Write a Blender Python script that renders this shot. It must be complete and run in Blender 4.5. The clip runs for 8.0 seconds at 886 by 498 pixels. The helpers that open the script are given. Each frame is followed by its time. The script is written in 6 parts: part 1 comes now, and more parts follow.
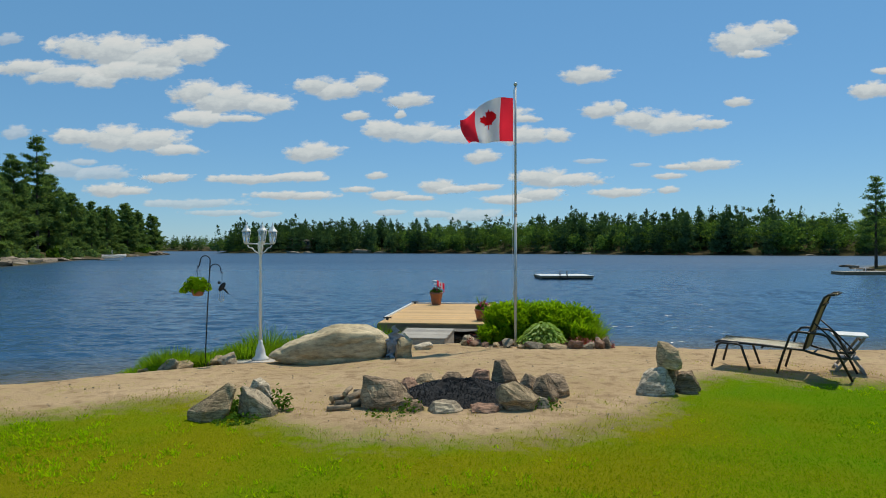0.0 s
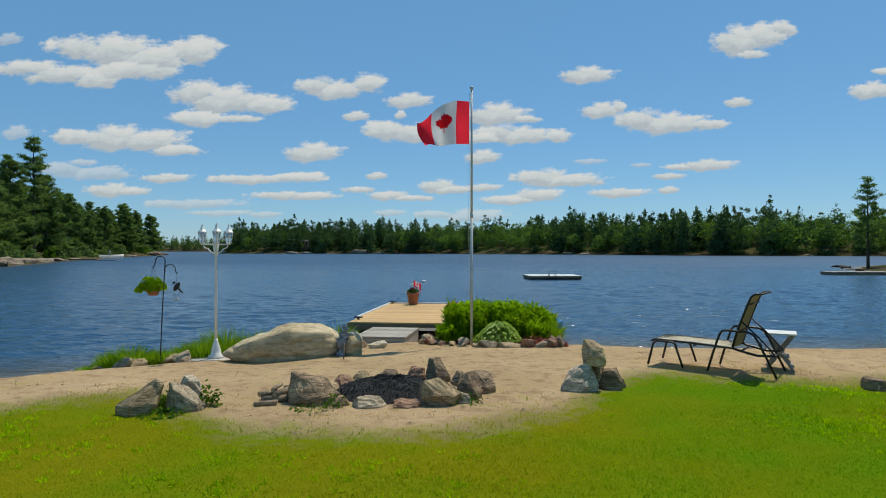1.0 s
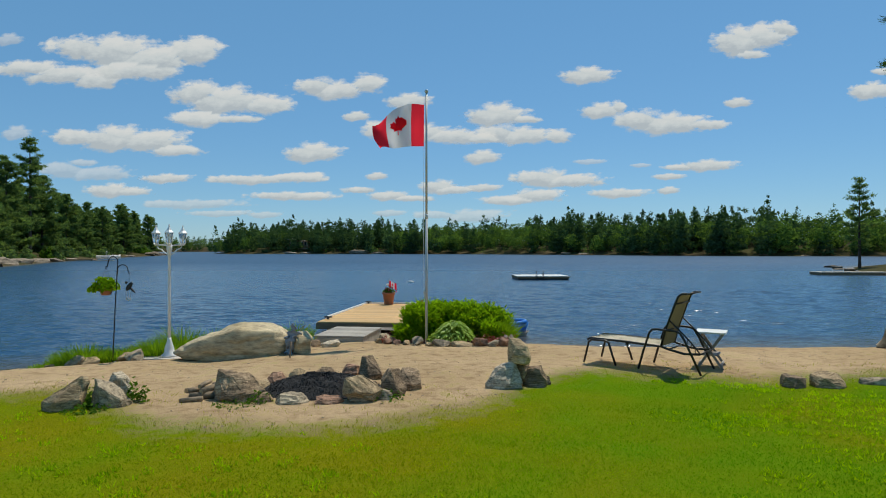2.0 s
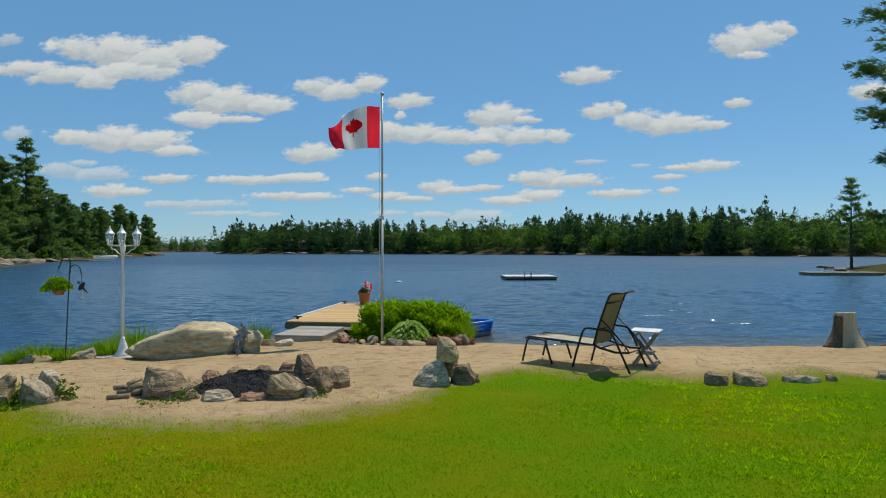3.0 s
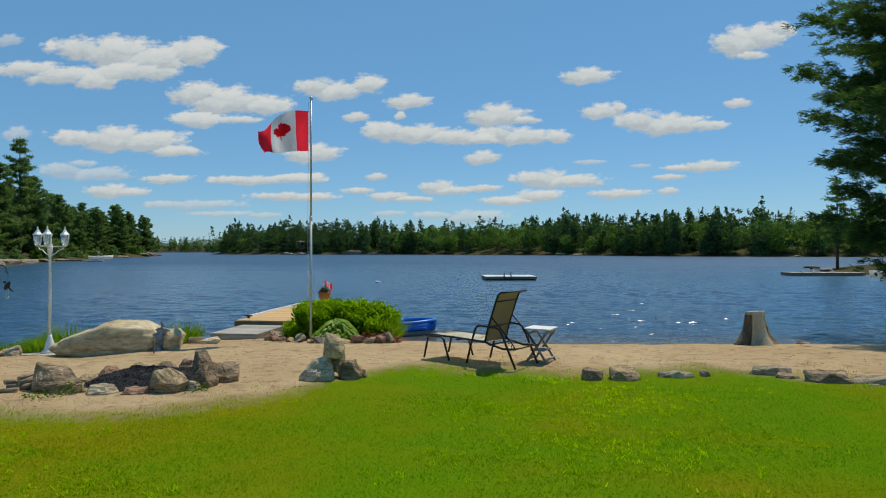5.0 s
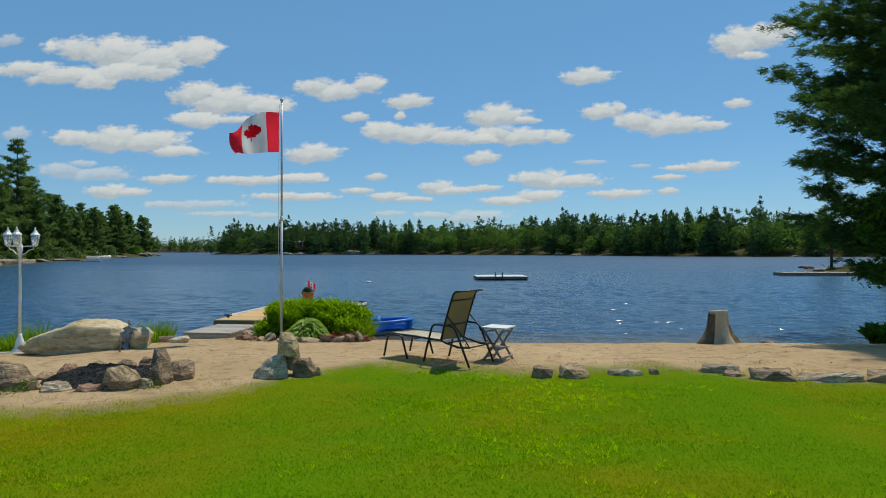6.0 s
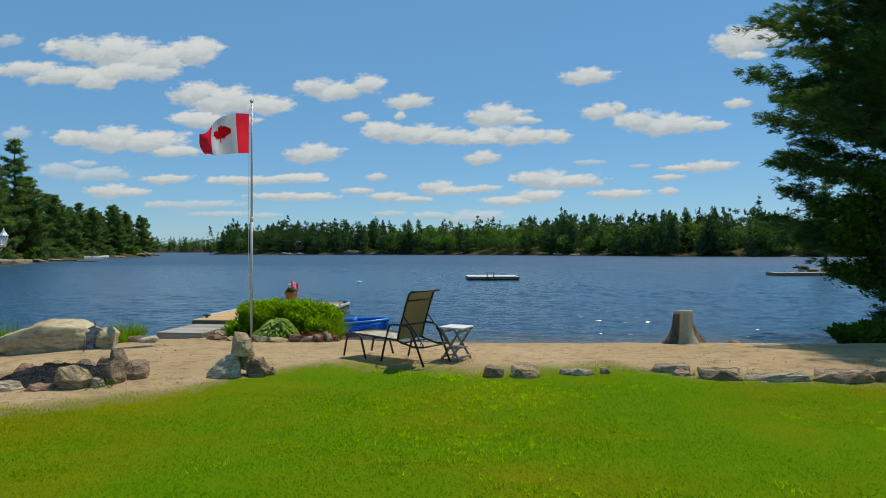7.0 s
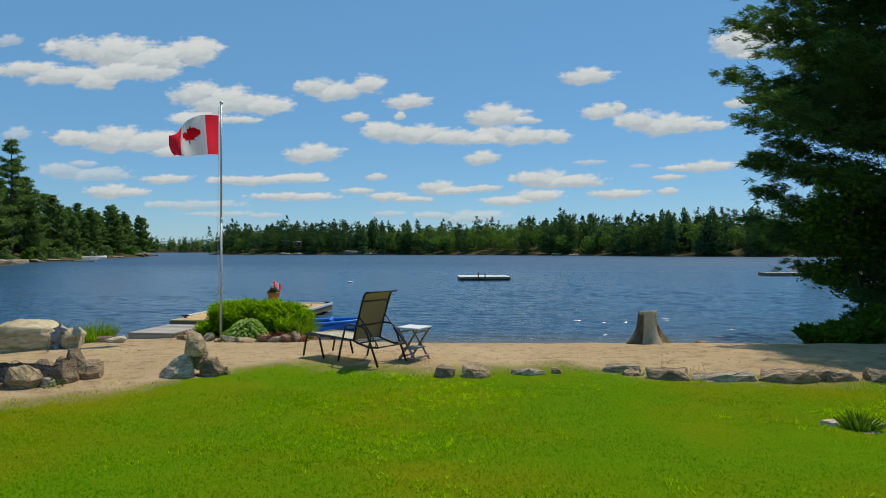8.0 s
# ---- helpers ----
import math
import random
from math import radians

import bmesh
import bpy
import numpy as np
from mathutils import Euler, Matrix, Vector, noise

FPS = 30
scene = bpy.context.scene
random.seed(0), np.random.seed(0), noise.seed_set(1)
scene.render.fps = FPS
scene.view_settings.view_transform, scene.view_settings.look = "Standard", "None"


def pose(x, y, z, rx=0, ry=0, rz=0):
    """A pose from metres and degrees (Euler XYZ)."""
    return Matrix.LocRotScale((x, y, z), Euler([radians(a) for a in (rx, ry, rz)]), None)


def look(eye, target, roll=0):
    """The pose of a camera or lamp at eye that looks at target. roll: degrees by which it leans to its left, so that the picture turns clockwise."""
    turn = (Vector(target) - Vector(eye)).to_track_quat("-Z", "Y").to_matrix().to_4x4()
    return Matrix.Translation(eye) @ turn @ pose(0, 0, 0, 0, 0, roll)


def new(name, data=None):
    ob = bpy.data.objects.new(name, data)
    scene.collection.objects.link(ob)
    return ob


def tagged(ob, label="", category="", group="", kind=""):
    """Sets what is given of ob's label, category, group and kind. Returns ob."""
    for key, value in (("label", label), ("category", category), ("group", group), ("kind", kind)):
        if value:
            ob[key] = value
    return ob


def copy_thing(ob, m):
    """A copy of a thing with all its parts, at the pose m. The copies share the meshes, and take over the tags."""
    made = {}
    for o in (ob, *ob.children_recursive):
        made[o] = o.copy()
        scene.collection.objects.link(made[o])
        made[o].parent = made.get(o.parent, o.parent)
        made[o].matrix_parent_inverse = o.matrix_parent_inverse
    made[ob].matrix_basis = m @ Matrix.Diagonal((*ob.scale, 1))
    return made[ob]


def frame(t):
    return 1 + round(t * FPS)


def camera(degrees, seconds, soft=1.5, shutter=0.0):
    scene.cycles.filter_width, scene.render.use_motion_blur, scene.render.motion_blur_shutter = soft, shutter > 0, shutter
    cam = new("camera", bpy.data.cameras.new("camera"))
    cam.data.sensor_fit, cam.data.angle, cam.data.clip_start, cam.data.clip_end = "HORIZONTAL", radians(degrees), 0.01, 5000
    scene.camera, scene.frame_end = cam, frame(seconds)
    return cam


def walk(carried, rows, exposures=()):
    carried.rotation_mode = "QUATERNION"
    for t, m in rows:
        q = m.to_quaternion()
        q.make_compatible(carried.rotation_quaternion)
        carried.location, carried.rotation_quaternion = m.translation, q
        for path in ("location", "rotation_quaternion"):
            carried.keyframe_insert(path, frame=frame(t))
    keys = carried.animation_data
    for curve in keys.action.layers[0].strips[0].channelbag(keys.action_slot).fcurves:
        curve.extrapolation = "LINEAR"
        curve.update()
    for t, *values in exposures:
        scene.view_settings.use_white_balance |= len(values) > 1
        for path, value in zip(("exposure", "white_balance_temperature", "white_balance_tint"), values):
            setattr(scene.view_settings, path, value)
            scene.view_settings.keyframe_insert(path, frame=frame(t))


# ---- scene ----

# ---------- camera ----------
cam = camera(71.2, 8.0, soft=1.0)
PATH = [
    (0.0, 0.000, 0.000, 1.700, 0.052, 0.000),
    (0.5, 0.388, -0.110, 1.701, 0.065, 0.004),
    (1.0, 0.802, -0.223, 1.705, 0.077, 0.008),
    (1.5, 1.226, -0.332, 1.709, 0.090, 0.012),
    (3.0, 2.526, -0.575, 1.713, 0.127, 0.024),
    (3.5, 2.928, -0.662, 1.714, 0.139, 0.027),
    (4.0, 3.297, -0.747, 1.714, 0.152, 0.031),
    (4.5, 3.651, -0.823, 1.716, 0.154, 0.035),
    (6.0, 4.605, -1.034, 1.713, 0.162, 0.047),
    (6.5, 4.917, -1.076, 1.717, 0.165, 0.051),
    (7.0, 5.236, -1.109, 1.721, 0.167, 0.055),
    (7.5, 5.553, -1.141, 1.726, 0.170, 0.059),
    (8.0, 5.882, -1.182, 1.733, 0.173, 0.063),
]
walk(cam, [(t, pose(x, y, z, 90 + p, 0, r)) for t, x, y, z, p, r in PATH], exposures=((0.0, -0.34), (8.0, -0.34)))

# ---------- world and sun ----------
SUN_EL, SUN_AZ = radians(62), radians(35)          # azimuth from +y towards +x
world = bpy.data.worlds.new("sky")
scene.world = world
world.use_nodes = True
wn = world.node_tree.nodes
sky = wn.new("ShaderNodeTexSky")
sky.sky_type, sky.sun_disc = "NISHITA", False
sky.sun_elevation, sky.sun_rotation = SUN_EL, SUN_AZ
sky.altitude, sky.air_density, sky.dust_density, sky.ozone_density = 300, 1.0, 0.0, 2.2
hue = wn.new("ShaderNodeHueSaturation")
hue.inputs["Saturation"].default_value = 1.12
world.node_tree.links.new(sky.outputs[0], hue.inputs["Color"])
tone = wn.new("ShaderNodeMix")
tone.data_type, tone.blend_type = "RGBA", "MULTIPLY"
tone.inputs[0].default_value, tone.inputs[7].default_value = 1.0, (0.84, 1.0, 1.13, 1)
world.node_tree.links.new(hue.outputs[0], tone.inputs[6])
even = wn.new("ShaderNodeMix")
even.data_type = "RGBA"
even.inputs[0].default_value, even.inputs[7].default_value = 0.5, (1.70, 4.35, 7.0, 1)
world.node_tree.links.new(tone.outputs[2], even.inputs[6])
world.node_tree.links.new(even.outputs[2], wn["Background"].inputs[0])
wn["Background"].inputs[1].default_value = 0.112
sun = new("sun", bpy.data.lights.new("sun", "SUN"))
sun.data.energy, sun.data.angle, sun.data.color = 4.8, radians(0.53), (1.0, 0.93, 0.80)
sun_way = Vector((math.sin(SUN_AZ) * math.cos(SUN_EL), math.cos(SUN_AZ) * math.cos(SUN_EL), math.sin(SUN_EL)))
sun.matrix_world = look(sun_way * 50, (0, 0, 0))


# ---------- materials ----------
def shader(name):
    m = bpy.data.materials.new(name)
    m.use_nodes = True
    t = m.node_tree
    return m, t, t.nodes["Principled BSDF"]


def node(t, kind, **inputs):
    n = t.nodes.new(kind)
    for k, v in inputs.items():
        n.inputs[k].default_value = v
    return n


def ramp(t, source, stops):
    r = t.nodes.new("ShaderNodeValToRGB")
    e = r.color_ramp.elements
    while len(e) < len(stops):
        e.new(0.5)
    for el, (p, c) in zip(e, stops):
        el.position, el.color = p, (*c, 1) if len(c) == 3 else c
    t.links.new(source, r.inputs[0])
    return r.outputs[0]


def mix(t, fac, a, b, mode="MIX"):
    n = t.nodes.new("ShaderNodeMix")
    n.data_type, n.blend_type = "RGBA", mode
    for sock, v in ((0, fac), (6, a), (7, b)):
        if isinstance(v, bpy.types.NodeSocket):
            t.links.new(v, n.inputs[sock])
        else:
            n.inputs[sock].default_value = v if sock == 0 else (*v, 1)
    return n.outputs[2]


def noise_out(t, scale, detail=4, rough=0.55, coords="Object", stretch=None):
    tc = t.nodes.new("ShaderNodeTexCoord")
    n = node(t, "ShaderNodeTexNoise", Scale=scale, Detail=detail, Roughness=rough)
    if stretch:
        mp = t.nodes.new("ShaderNodeMapping")
        mp.inputs["Scale"].default_value = stretch
        t.links.new(tc.outputs[coords], mp.inputs[0])
        t.links.new(mp.outputs[0], n.inputs["Vector"])
    else:
        t.links.new(tc.outputs[coords], n.inputs["Vector"])
    return n.outputs[0]


def bump(t, bsdf, height, strength, distance):
    b = node(t, "ShaderNodeBump", Strength=strength, Distance=distance)
    t.links.new(height, b.inputs["Height"])
    t.links.new(b.outputs[0], bsdf.inputs["Normal"])


def plain(name, colour, rough=0.5, metal=0.0, vary=0.25, scale=14.0, bumps=0.0, stretch=None, random=0.0):
    """A surface with two scales of tone and a fine relief."""
    m, t, b = shader(name)
    big, fine = noise_out(t, scale * 0.15, 3, stretch=stretch), noise_out(t, scale, 5, 0.65, stretch=stretch)
    lo = tuple(c * (1 - vary) for c in colour)
    hi = tuple(min(1, c * (1 + vary)) for c in colour)
    c1 = ramp(t, big, [(0.3, lo), (0.7, hi)])
    c2 = ramp(t, fine, [(0.3, (1 - vary,) * 3), (0.7, (1 + vary * 0.4,) * 3)])
    col = mix(t, 1.0, c1, c2, "MULTIPLY")
    if random:
        oi = t.nodes.new("ShaderNodeObjectInfo")
        col = mix(t, 1.0, col, ramp(t, oi.outputs["Random"], [(0, (1 - random,) * 3), (1, (1 + random * 0.5,) * 3)]), "MULTIPLY")
    t.links.new(col, b.inputs["Base Color"])
    b.inputs["Roughness"].default_value, b.inputs["Metallic"].default_value = rough, metal
    if bumps:
        bump(t, b, fine, bumps, 0.02)
    return m


def rock_mat(name, a, b_, c, scale=3.0, lichen=(0.37, 0.34, 0.27), amount=0.66, strata=(1, 1, 1), seam=0.45):
    m, t, b = shader(name)
    big = noise_out(t, scale, 6, 0.62, stretch=strata)
    fine = noise_out(t, scale * 9, 8, 0.7, stretch=strata)
    spots = noise_out(t, scale * 2.3, 5, 0.7)
    col = ramp(t, big, [(0.28, a), (0.5, b_), (0.72, c)])
    col = mix(t, 1.0, col, ramp(t, fine, [(0.34, (0.58,) * 3), (0.5, (0.97,) * 3), (0.68, (1.22,) * 3)]), "MULTIPLY")
    col = mix(t, ramp(t, spots, [(amount, (0,) * 3), (amount + 0.1, (0.8,) * 3)]), col, lichen)
    seams = noise_out(t, scale * 1.7, 6, 0.6, stretch=(0.6, 0.9, 4.5))
    col = mix(t, 1.0, col, ramp(t, seams, [(0.43, (1,) * 3), (0.475, (seam, seam * 0.96, seam * 0.9)), (0.50, (1,) * 3), (0.56, (1,) * 3), (0.585, (seam + 0.12, seam + 0.10, seam + 0.07)), (0.61, (1.05,) * 3)]), "MULTIPLY")
    oi = t.nodes.new("ShaderNodeObjectInfo")
    col = mix(t, 1.0, col, ramp(t, oi.outputs["Random"], [(0, (0.88, 0.78, 0.62)), (0.5, (1.10, 0.98, 0.79)), (1, (1.26, 1.15, 0.94))]), "MULTIPLY")
    t.links.new(col, b.inputs["Base Color"])
    b.inputs["Roughness"].default_value = 0.85
    bump(t, b, mix(t, 0.35, seams, fine), 0.8, 0.035)
    return m


def leaf_mat(name, dark, light, trans=0.35, rough=0.5, attr=False, through_tint=(1.25, 1.3, 0.6)):
    m, t, b = shader(name)
    g = t.nodes.new("ShaderNodeNewGeometry")
    col = ramp(t, g.outputs["Random Per Island"], [(0, dark), (1, light)])
    col = mix(t, 1.0, col, ramp(t, noise_out(t, 0.6, 3), [(0.3, (0.75,) * 3), (0.7, (1.2,) * 3)]), "MULTIPLY")
    if attr:
        a = t.nodes.new("ShaderNodeAttribute")
        a.attribute_name = "tint"
        col = mix(t, 1.0, col, a.outputs["Color"], "MULTIPLY")
    t.links.new(col, b.inputs["Base Color"])
    b.inputs["Roughness"].default_value = rough
    b.inputs["Specular IOR Level"].default_value = 0.3 if rough < 0.7 else 0.0
    tr = t.nodes.new("ShaderNodeBsdfTranslucent")
    t.links.new(mix(t, 1.0, col, through_tint, "MULTIPLY"), tr.inputs[0])
    ms = t.nodes.new("ShaderNodeMixShader")
    ms.inputs[0].default_value = trans
    if rough >= 0.7:
        b = node(t, "ShaderNodeBsdfDiffuse", Roughness=0.6)
        t.links.new(col, b.inputs["Color"])
    t.links.new(b.outputs[0], ms.inputs[1])
    t.links.new(tr.outputs[0], ms.inputs[2])
    t.links.new(ms.outputs[0], t.nodes["Material Output"].inputs[0])
    return m


M = {}
M["granite"] = rock_mat("granite", (0.19, 0.165, 0.13), (0.37, 0.325, 0.255), (0.56, 0.51, 0.42), 2.2)
M["boulder"] = rock_mat("boulder_stone", (0.30, 0.255, 0.165), (0.48, 0.43, 0.31), (0.60, 0.57, 0.46), 1.3, (0.47, 0.44, 0.34), 0.64, (0.6, 0.8, 1.6), 0.78)
M["gneiss"] = rock_mat("dark_gneiss", (0.11, 0.082, 0.056), (0.30, 0.225, 0.155), (0.52, 0.41, 0.29), 3.5, strata=(1, 1, 2.5))
M["tan_rock"] = rock_mat("tan_rock", (0.22, 0.165, 0.10), (0.43, 0.34, 0.22), (0.60, 0.51, 0.37), 3.0, strata=(1, 1, 2.2))
M["rust_rock"] = rock_mat("rust_rock", (0.20, 0.12, 0.09), (0.34, 0.21, 0.15), (0.42, 0.30, 0.23), 4.0)
M["pale_rock"] = rock_mat("pale_rock", (0.34, 0.31, 0.25), (0.54, 0.50, 0.43), (0.70, 0.66, 0.58), 3.0, (0.2, 0.18, 0.16), 0.66)
M["shore_rock"] = rock_mat("shore_rock", (0.15, 0.13, 0.11), (0.25, 0.22, 0.19), (0.33, 0.30, 0.26), 0.25, (0.2, 0.2, 0.15), 0.62)
M["bark"] = plain("bark", (0.10, 0.075, 0.055), 0.9, vary=0.5, scale=9, bumps=0.8, stretch=(1, 1, 0.25))
M["needle"] = leaf_mat("pine_needles", (0.042, 0.090, 0.034), (0.12, 0.20, 0.066), 0.45, 0.75)
# growth on the points: paler than the beach pine, haze mixed into its colour
M["needle_mid_hazed"] = leaf_mat("point_needles_hazed", (0.090, 0.150, 0.062), (0.20, 0.29, 0.105), 0.5, 0.9)
# far woods: the bluish haze of distance is put into the leaf colour
M["needle_far_hazed"] = leaf_mat("far_needles_hazed", (0.072, 0.115, 0.058), (0.150, 0.215, 0.090), 0.45, 0.9, attr=True)
M["leaf"] = leaf_mat("broad_leaves", (0.055, 0.12, 0.014), (0.12, 0.22, 0.022), 0.4, 0.75)
M["shrub"] = leaf_mat("shrub_leaves", (0.15, 0.28, 0.006), (0.30, 0.46, 0.012), 0.48, 0.75)
M["hosta"] = leaf_mat("hosta_leaves", (0.22, 0.35, 0.06), (0.40, 0.54, 0.14), 0.35)
M["blade"] = leaf_mat("lawn_blades", (0.142, 0.27, 0.001), (0.235, 0.37, 0.0015), 0.45, 0.9, attr=True)
M["reed"] = leaf_mat("shore_grass_blades", (0.14, 0.26, 0.012), (0.26, 0.40, 0.022), 0.4, 0.75)


# ---------- mesh helpers ----------
def part(name, bm, material, parent=None, label=""):
    """Links a bmesh as one mesh object under a thing or a part."""
    me = bpy.data.meshes.new(name)
    bm.to_mesh(me)
    bm.free()
    if material:
        me.materials.append(material)
    ob = new(name, me)
    ob.parent = parent
    if label:
        ob["label"] = label
    return ob


def thing(name, place, label, category, group="", kind="", turn=0.0):
    e = new(name)
    e.empty_display_size = 0.2
    e.matrix_basis = pose(*place, 0, 0, turn)
    return tagged(e, label, category, group, kind)


def quads(name, P, material, parent=None, tint=None):
    """A mesh of loose quads: P is (n, 4, 3)."""
    n = len(P)
    me = bpy.data.meshes.new(name)
    me.vertices.add(4 * n)
    me.vertices.foreach_set("co", P.reshape(-1).astype(np.float32))
    me.loops.add(4 * n)
    me.loops.foreach_set("vertex_index", np.arange(4 * n, dtype=np.int32))
    me.polygons.add(n)
    me.polygons.foreach_set("loop_start", np.arange(0, 4 * n, 4, dtype=np.int32))
    me.polygons.foreach_set("loop_total", np.full(n, 4, dtype=np.int32))
    if tint is not None:
        a = me.color_attributes.new("tint", "FLOAT_COLOR", "POINT")
        a.data.foreach_set("color", np.repeat(np.c_[tint, np.ones(n)], 4, axis=0).reshape(-1).astype(np.float32))
    me.update()
    me.materials.append(material)
    ob = new(name, me)
    ob.parent = parent
    return ob


def unit(v):
    return v / np.maximum(np.linalg.norm(v, axis=-1, keepdims=True), 1e-9)


def blades(root, way, length, width, rng, taper=0.25):
    """Narrow quads from root along way; all arrays of n."""
    side = unit(np.cross(way, unit(rng.normal(size=way.shape)))) * np.asarray(width).reshape(-1, 1) * 0.5
    tip = root + way * np.asarray(length).reshape(-1, 1)
    return np.stack([root - side, root + side, tip + side * taper, tip - side * taper], 1)


def flakes(centre, normal, size, rng, aspect=0.6):
    """Leaf quads round centre, facing normal, pointed-oval outline."""
    a = unit(np.cross(normal, unit(rng.normal(size=normal.shape))))
    b = np.cross(normal, a)
    s = np.asarray(size).reshape(-1, 1)
    return np.stack([centre - a * s, centre - b * s * aspect, centre + a * s, centre + b * s * aspect], 1)


def tube(bm, a, b, r0, r1=None, seg=8, caps=True):
    a, b = Vector(a), Vector(b)
    r1 = r0 if r1 is None else r1
    q = (b - a).to_track_quat("Z", "Y")
    rings = []
    for c, r in ((a, r0), (b, r1)):
        rings.append([bm.verts.new(c + q @ Vector((r * math.cos(k * 2 * math.pi / seg), r * math.sin(k * 2 * math.pi / seg), 0))) for k in range(seg)])
    for k in range(seg):
        bm.faces.new((rings[0][k], rings[0][(k + 1) % seg], rings[1][(k + 1) % seg], rings[1][k])).smooth = True
    if caps:
        bm.faces.new(rings[0][::-1])
        bm.faces.new(rings[1])


def sweep(bm, pts, r, seg=8, r_end=None):
    """A tube bent along points."""
    pts = [Vector(p) for p in pts]
    rings = []
    for i, p in enumerate(pts):
        d = (pts[min(i + 1, len(pts) - 1)] - pts[max(i - 1, 0)]).normalized()
        ref = Vector((0, 0, 1)) if abs(d.z) < 0.95 else Vector((0, 1, 0))
        u = d.cross(ref).normalized()
        v = d.cross(u)
        rr = r if r_end is None else r + (r_end - r) * i / (len(pts) - 1)
        rings.append([bm.verts.new(p + u * rr * math.cos(k * 2 * math.pi / seg) + v * rr * math.sin(k * 2 * math.pi / seg)) for k in range(seg)])
    for a, b in zip(rings, rings[1:]):
        for k in range(seg):
            bm.faces.new((a[k], a[(k + 1) % seg], b[(k + 1) % seg], b[k])).smooth = True
    bm.faces.new(rings[0][::-1])
    bm.faces.new(rings[-1])
    bmesh.ops.recalc_face_normals(bm, faces=bm.faces)


def turned(bm, profile, seg=16, base=(0, 0, 0)):
    """A turned solid from (radius, height) pairs."""
    rings = []
    for r, z in profile:
        rings.append([bm.verts.new((base[0] + r * math.cos(k * 2 * math.pi / seg), base[1] + r * math.sin(k * 2 * math.pi / seg), base[2] + z)) for k in range(seg)])
    for a, b in zip(rings, rings[1:]):
        for k in range(seg):
            bm.faces.new((a[k], a[(k + 1) % seg], b[(k + 1) % seg], b[k])).smooth = True
    bm.faces.new(rings[0][::-1])
    bm.faces.new(rings[-1])


def box(bm, lo, hi, bevel=0.0):
    lo, hi = Vector(lo), Vector(hi)
    r = bmesh.ops.create_cube(bm, size=1.0, matrix=Matrix.LocRotScale((lo + hi) / 2, None, hi - lo))
    if bevel:
        es = list({e for v in r["verts"] for e in v.link_edges})
        bmesh.ops.bevel(bm, geom=es, offset=bevel, segments=2, affect="EDGES", profile=0.6)


def rock_mesh(size, seed, n=16, rough=0.05, cuts=2, squarish=0.5):
    """An angular stone: a hull of random points, subdivided and worn; its lowest point is a little below z = 0."""
    rnd = random.Random(seed)
    bm = bmesh.new()
    corners = [] if n > 15 else [Vector((sx, sy, sz)) for sx in (-1, 1) for sy in (-1, 1) for sz in (-1, 1)]
    for c in corners:
        # blocky stones: a box with its corners knocked about
        v = Vector((c.x * rnd.uniform(0.35, 1.0), c.y * rnd.uniform(0.35, 1.0), c.z * rnd.uniform(0.4, 1.0)))
        bm.verts.new((v.x * size[0] / 2, v.y * size[1] / 2, (v.z * 0.5 + 0.45) * size[2]))
    for _ in range(n if not corners else n // 3):
        v = Vector((rnd.gauss(0, 1), rnd.gauss(0, 1), rnd.gauss(0, 1))).normalized()
        m = max(abs(c) for c in v)
        v = v.lerp(v / m, squarish) * rnd.uniform(0.82, 1.0)
        bm.verts.new((v.x * size[0] / 2, v.y * size[1] / 2, (v.z * 0.5 + 0.42) * size[2]))
    r = bmesh.ops.convex_hull(bm, input=bm.verts)
    bmesh.ops.delete(bm, geom=[g for g in r["geom_interior"] if isinstance(g, bmesh.types.BMVert)], context="VERTS")
    bmesh.ops.bevel(bm, geom=bm.edges[:], offset=min(size) * 0.035, segments=1, affect="EDGES")
    bmesh.ops.triangulate(bm, faces=bm.faces)
    bmesh.ops.subdivide_edges(bm, edges=bm.edges, cuts=cuts, use_grid_fill=True)
    bm.normal_update()
    k, off = 3.0 / max(size), Vector((seed * 3.7, seed * 1.3, 0))
    for v in bm.verts:
        d = noise.fractal(v.co * k * 1.6 + off, 0.9, 2.1, 4) * rough + (abs(noise.noise(v.co * k * 3 + off)) - 0.3) * rough * 0.6
        v.co += v.normal * d * min(size)
    for f in bm.faces:
        f.smooth = False
    return bm


